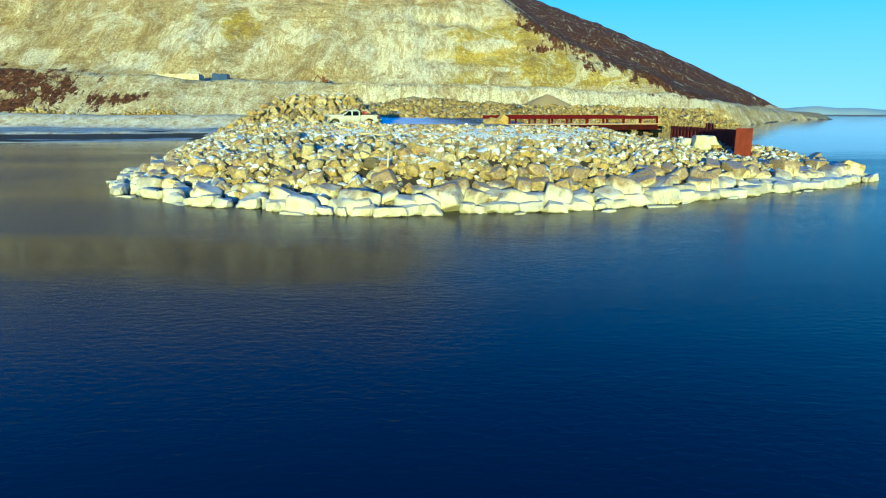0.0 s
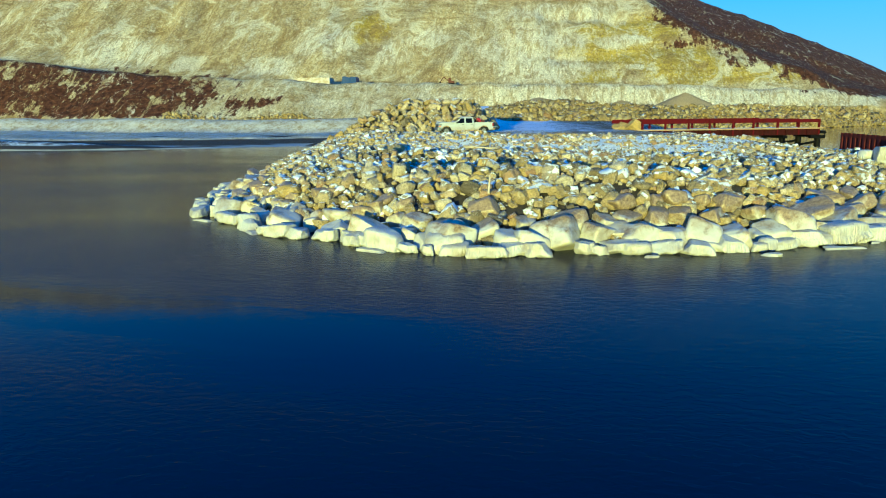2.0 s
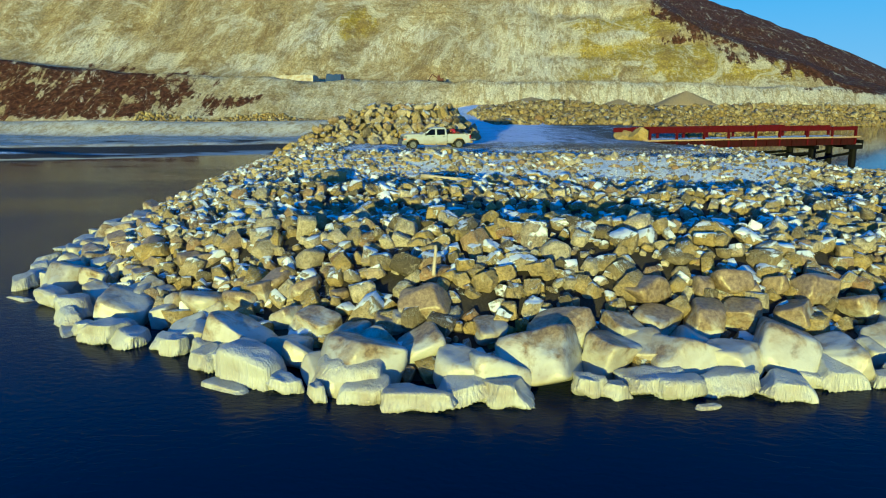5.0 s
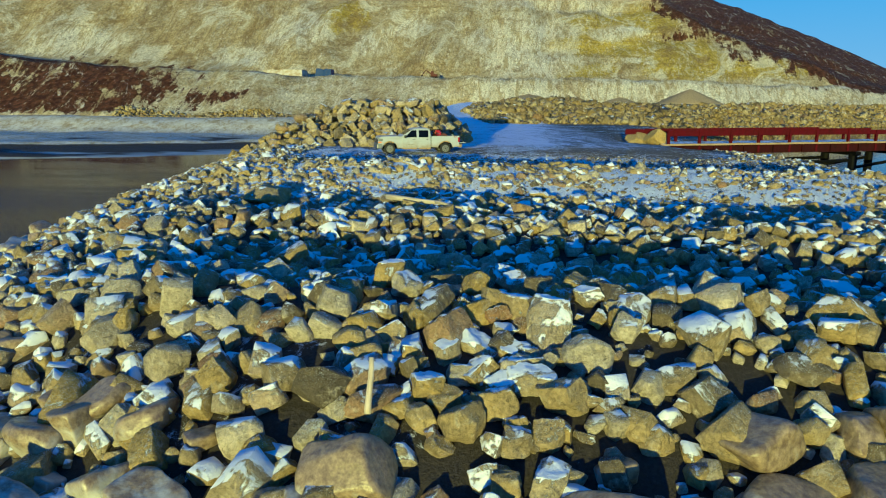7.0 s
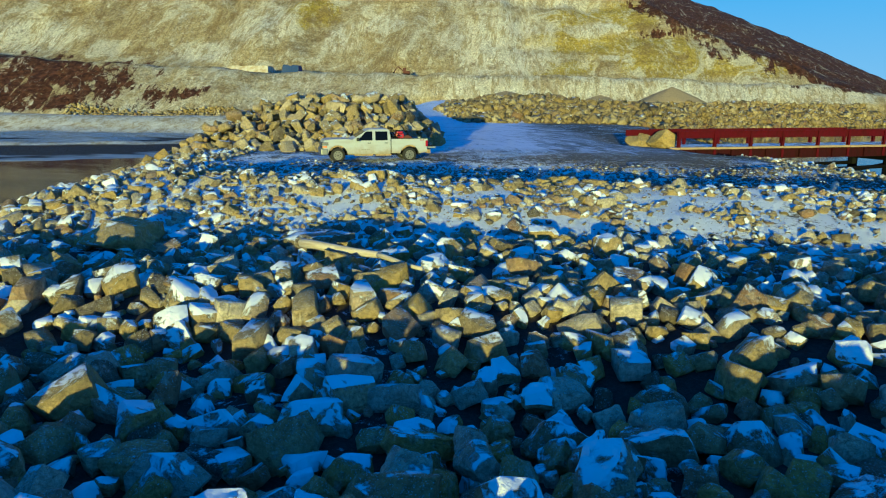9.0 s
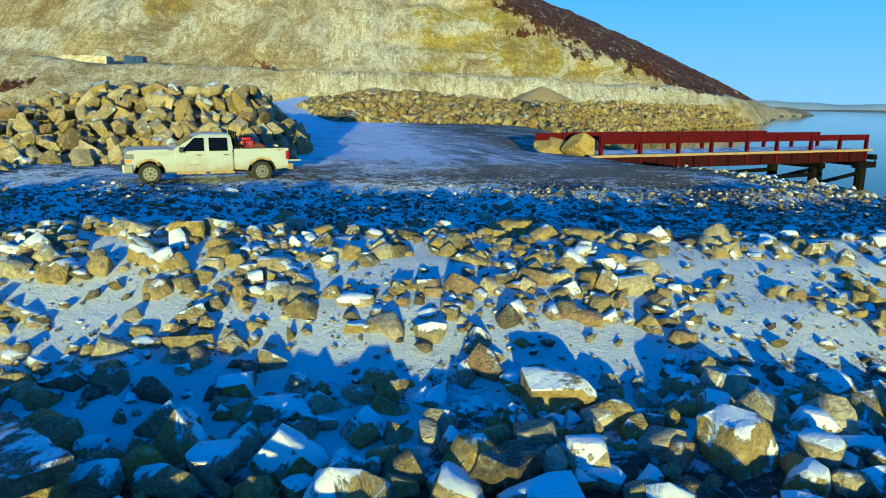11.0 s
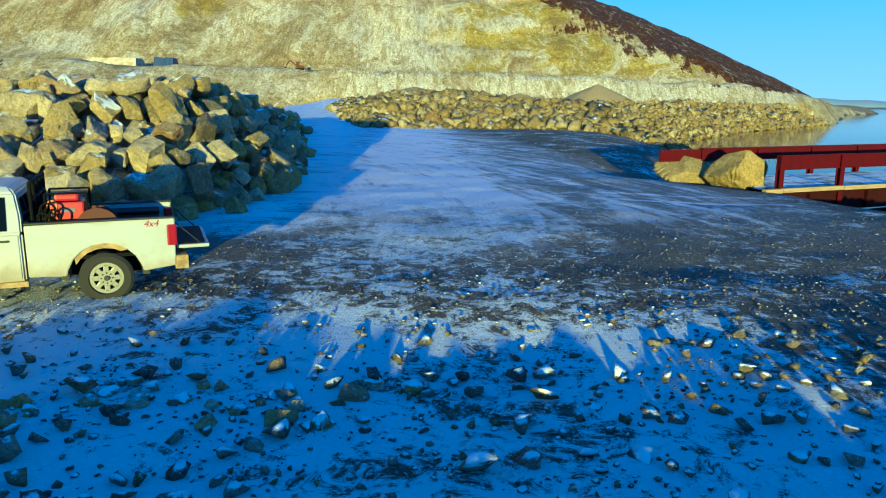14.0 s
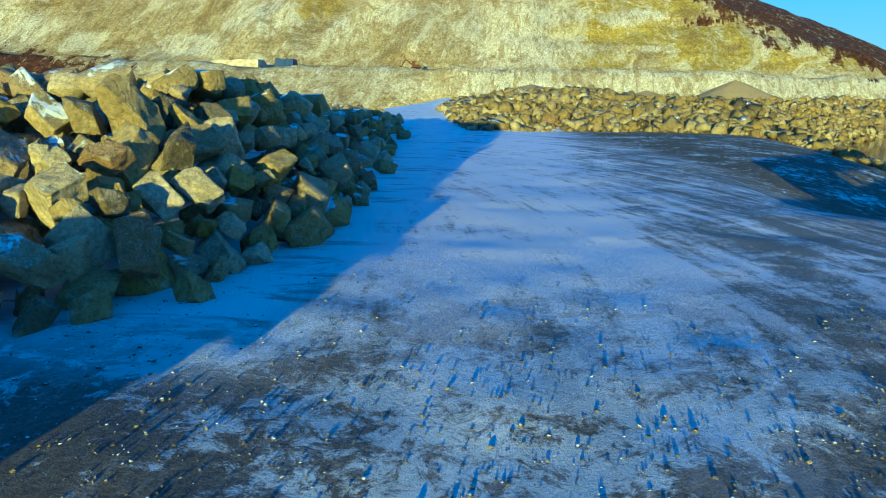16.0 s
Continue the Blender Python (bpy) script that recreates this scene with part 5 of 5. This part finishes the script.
M_gravel = mat("ochre_gravel", 0.95, color=(0.36, 0.27, 0.11), spec=0.2)
n = N(M_gravel)
n.set(color=n.mix(n.ramp(n.noise(n.world(), 3.0, 6, 0.75), (0.35, 0.0), (0.65, 1.0)), (0.42, 0.32, 0.14), (0.25, 0.18, 0.08)), normal=n.bump(n.noise(n.world(), 8, 4), 0.6, 0.1))
M_bare = rock_material("bare_boulder", "object", *PILE, -0.6)
gravel_cone("gravel_mound", (44, 287), 5.2, 11.5, "tall conical heap of ochre gravel")
gravel_cone("gravel_mound", (21, 280), 2.6, 7.5, "low rounded heap of ochre gravel")
gravel_cone("gravel_mound", (-6, 215), 3.2, 12.0, "broad heap of brown gravel behind broken rock")

for (x, y, s, r, lab) in ((9.0, 112.6, 1.7, 0.3, "large ochre boulder marking the bridge end"), (10.3, 110.6, 1.6, 2.0, "pale rounded boulder beside the bridge end")):
    me = ice_shapes[3 if r < 1 else 8].copy()
    me.materials.clear()
    me.materials.append(M_bare)
    ob = tagged(new("boulder", me), lab, "boulder")
    ob.matrix_world = Matrix.LocRotScale((x, y, zl(x, y) + 0.5), Euler((0.5, 0.2, r)), (s, s, s))

# ---- driftwood ----
M_wood = mat("driftwood", 0.9, color=(0.4, 0.31, 0.17))
n = N(M_wood)
v = n.noise(n.coords(scale=(1, 1, 0.12)), 14, 5, 0.7)
n.set(color=n.mix(n.ramp(v, (0.35, 0.0), (0.7, 1.0)), (0.5, 0.44, 0.33), (0.24, 0.19, 0.13)))


def drift(a, b, r, label):
    a, b = Vector(a), Vector(b)
    bm = bmesh.new()
    l, seg = (b - a).length, 9
    rows_ = []
    for i in range(7):
        u = i / 6
        rr = r * (1 - 0.35 * u)
        off = Vector((0.12 * r * math.sin(5 * u + l), 0.2 * r * math.cos(4 * u), 0))
        rows_.append([bm.verts.new(off + Vector((rr * math.cos(6.283 * k / seg) * (1 + 0.12 * math.sin(k * 2.1)), rr * math.sin(6.283 * k / seg), l * (u - 0.5)))) for k in range(seg)])
    for p, q in zip(rows_, rows_[1:]):
        for k in range(seg):
            bm.faces.new((p[k], p[(k + 1) % seg], q[(k + 1) % seg], q[k]))
    bm.faces.new(list(reversed(rows_[0])))
    bm.faces.new(rows_[-1])
    ob = part("driftwood_log", bm, M_wood, None, label, True)
    ob.matrix_world = Matrix.Translation((a + b) / 2) @ (b - a).to_track_quat("Z", "Y").to_matrix().to_4x4()
    return tagged(ob, category="driftwood", group="driftwood among the stones")


drift((-2.6, 50.4, 2.4), (-2.58, 50.6, 3.4), 0.07, "bare upright stick wedged between stones")
drift((-6.4, 68.0, 3.95), (-3.95, 67.1, 3.92), 0.13, "long bleached log lying on the stones")
drift((-4.1, 66.75, 3.98), (-2.9, 65.9, 3.9), 0.07, "thin bleached branch lying on the stones")
drift((12.5, 82.4, 4.25), (10.4, 77.8, 4.35), 0.14, "grey log lying across the stones")
drift((-9.9, 76.2, 4.2), (-7.2, 74.8, 3.85), 0.055, "weathered pole lying half in the snow")
for k, (x, y, s) in enumerate(BIG_STONES):
    ob = tagged(new("riprap_stone", near_shapes[k % 16]), "large ochre riprap stone standing above the rest", "stone", "riprap stones on the shore")
    ob.matrix_world = Matrix.LocRotScale((x, y, zl(x, y) + s * 0.2), Euler((0.25 * math.sin(k * 2.3), 0.25 * math.cos(k * 1.7), k * 0.9)), (s, s, s * (0.85 if s < 1.5 else 0.45)))

# ---- far distance ----
def far_ridge(name, y, x0, x1, h, seed, material, label):
    xs = np.linspace(x0, x1, 120)
    ys = np.array([y, y + 60, y + 200.0])
    top = h * (0.55 + 0.3 * vnoise(xs, xs * 0, (x1 - x0) / 7, seed) + 0.15 * vnoise(xs, xs * 0, (x1 - x0) / 22, seed + 1))
    top = top * np.clip((xs - x0) / 250, 0, 1) ** 0.5
    return tagged(grid_mesh(name, xs, ys, np.stack([top * 0 - 2, top, top * 0.9]), material), label, "distant shore", kind="structure")


# distance haze is painted into the hills as a blue base colour
M_haze = mat("hazy_snow_hills", 1.0, color=(0.2, 0.27, 0.42), spec=0.0)
M_spit = mat("far_brown_spit", 1.0, color=(0.3, 0.24, 0.18), spec=0.0)
far_ridge("backdrop_hills", 4300, 1500, 4700, 60, 3, M_haze, "snow-covered hills across the sea, haze put in their blue colour")
far_ridge("backdrop_spit", 1900, 900, 2400, 6, 6, M_spit, "low brown spit far over the water")

# ---- small stones strewn on the snow ----
rng = random.Random(91)
def pebble(seed):
    """A small stone of a few flat faces."""
    r = random.Random(seed)
    bm = bmesh.new()
    for k in range(9):
        v = Vector((r.gauss(0, 1), r.gauss(0, 1), r.gauss(0, 1))).normalized()
        bm.verts.new((v.x * 0.55, v.y * 0.45, v.z * 0.33))
    h = bmesh.ops.convex_hull(bm, input=bm.verts[:])
    bmesh.ops.delete(bm, geom=[g for g in h["geom_interior"] if isinstance(g, bmesh.types.BMVert)], context="VERTS")
    me = bpy.data.meshes.new("pebble")
    bm.to_mesh(me)
    bm.free()
    return arrays(me)


pebbles = [pebble(500 + i) for i in range(6)]
rows = []
for x, y, s in scatter(rng, 26000, (-22, 22, 72, 100), lambda x, y, r: r.choice((0.04, 0.06, 0.08, 0.12, 0.2 if y < 91 else 0.03, 0.32 if y < 90 else 0.04)) * r.uniform(0.7, 1.4) * (1.0 if y < 92 else 0.7), lambda x, y: rng.random() < (0.12 if y < 79 else (0.85 if noise.noise(Vector((x * 0.6, y * 0.8, 7.0))) > 0.05 else 0.2) if y < 90 else 0.2 if y < 94 else 0.0) and shore_at(x, y) > 1, 0.9, 5, 0.45):
    rows.append((x, y, 0, s, rng.uniform(-.5, .5), rng.uniform(-.5, .5), rng.uniform(0, 6.28), rng.randrange(6)))
for x, y, s in scatter(rng, 5000, (-9, 13, 92, 103), lambda x, y, r: r.choice((0.025, 0.03, 0.035, 0.045, 0.06)) * r.uniform(0.7, 1.3), lambda x, y: rng.random() < min(1, (104 - y) / 8), 0.9, 4, 0.15):
    rows.append((x, y, 0, s, rng.uniform(-.5, .5), rng.uniform(-.5, .5), rng.uniform(0, 6.28), rng.randrange(6)))
pz = land(np.array([r[0] for r in rows]), np.array([r[1] for r in rows]))
rows = [(r[0], r[1], z + r[3] * 0.12, *r[3:]) for r, z in zip(rows, pz)]
M_pebble = rock_material("loose_gravel", "island", (0.07, 0.062, 0.055), (0.2, 0.165, 0.12), (0.34, 0.29, 0.22), 0.52)
tagged(joined("gravel", pebbles, rows, M_pebble), "small loose stones strewn over the frozen ground", "gravel", kind="stuff")
rows = []
for x, y, s in scatter(rng, 800, (-165, -40, 258, 322), lambda x, y, r: r.uniform(0.7, 1.5), lambda x, y: abs(y - float(np.interp(x, [c[0] for c in CUT_FOOT], [c[1] for c in CUT_FOOT])) + 19) < 4, 0.7, 40, 2.3):
    rows.append((x, y, 0.3, s, rng.uniform(-.5, .5), rng.uniform(-.5, .5), rng.uniform(0, 6.28), rng.randrange(16)))
lie = np.maximum(hill(np.array([r[0] for r in rows]), np.array([r[1] for r in rows]))[0], 1.5)
rows = [(r[0], r[1], z + 0.3 * r[3], *r[3:]) for r, z in zip(rows, lie)]
tagged(joined("shore_rubble", coarse, rows, M_rubble), "line of broken rock below the hillside", "rubble", kind="stuff")

# ---- on the quarry bench ----
def stockpile(at, turn, size, material, name, label, cat):
    l, w, h = size
    bm = bmesh.new()
    n_ = 14
    top, low = [], []
    for k in range(n_ + 1):
        u = k / n_ - 0.5
        hh = h * (0.85 + 0.2 * noise.noise(Vector((u * 5, h, 0))))
        top.append([bm.verts.new((u * l * 0.93, sg * w * 0.3, hh)) for sg in (-1, 1)])
        low.append([bm.verts.new((u * l, sg * w * (0.5 + 0.05 * noise.noise(Vector((u * 9, sg, 2)))), -0.8)) for sg in (-1, 1)])
    for k in range(n_):
        bm.faces.new((top[k][0], top[k + 1][0], top[k + 1][1], top[k][1]))
        for sg in (0, 1):
            bm.faces.new((low[k][sg], low[k + 1][sg], top[k + 1][sg], top[k][sg]))
    for k in (0, n_):
        bm.faces.new((low[k][0], top[k][0], top[k][1], low[k][1]))
    bmesh.ops.recalc_face_normals(bm, faces=bm.faces[:])
    ob = tagged(part(name, bm, material, None, label), category=cat)
    z = float(hill(np.array([at[0]]), np.array([at[1]]))[0][0])
    ob.matrix_world = pose(at[0], at[1], z, 0, 0, turn)
    return ob


M_pale = mat("snowy_gravel_stock", 0.9, color=(0.7, 0.7, 0.7))
n = N(M_pale)
n.set(color=n.mix(n.ramp(n.noise(n.world(), 0.6, 6, 0.7), (0.42, 0.0), (0.58, 1.0)), (0.5, 0.46, 0.36), (0.36, 0.28, 0.13)))
stockpile((-121, 354), 3, (19, 12, 2.8), M_pale, "stockpile", "low stockpile of gravel under snow on the quarry bench", "stockpile")
# item in shadow beside the stockpile: the blue shade is its base colour
M_stack_shade = mat("blue_stack_shade", 0.5, color=(0.008, 0.03, 0.14))
stockpile((-103, 356), 0, (7.5, 7, 4.4), M_stack_shade, "shaded_stack", "stack on the quarry bench, its blue shade put in the colour", "covered stack")
dig = tagged(new("excavator"), "small rust-red excavator on the quarry bench", "excavator")
for sgn in (-1, 1):
    part("track", boxes(((3.6, 0.6, 0.9), (0, sgn * 1.1, 0.45)), bevel=0.2), M_black, dig, "black crawler track")
part("body", boxes(((2.8, 2.4, 1.1), (0.3, 0, 1.5)), bevel=0.12), M_reel, dig)
part("cab", boxes(((1.3, 1.1, 1.5), (-0.5, -0.6, 2.6)), bevel=0.1), M_reel, dig)
part("boom", rods(0.22, ((-0.9, 0.3, 1.9), (-3.4, 0.3, 3.9)), ((-3.4, 0.3, 3.9), (-5.0, 0.3, 1.6))), M_reel, dig)
part("bucket", boxes(((0.9, 1.0, 0.8), (-5.1, 0.3, 1.1)), bevel=0.1), M_black, dig, "black bucket")
dig.matrix_world = pose(-54, 360, float(hill(np.array([-54.0]), np.array([360.0]))[0][0]) - 0.1, 0, 0, 12)
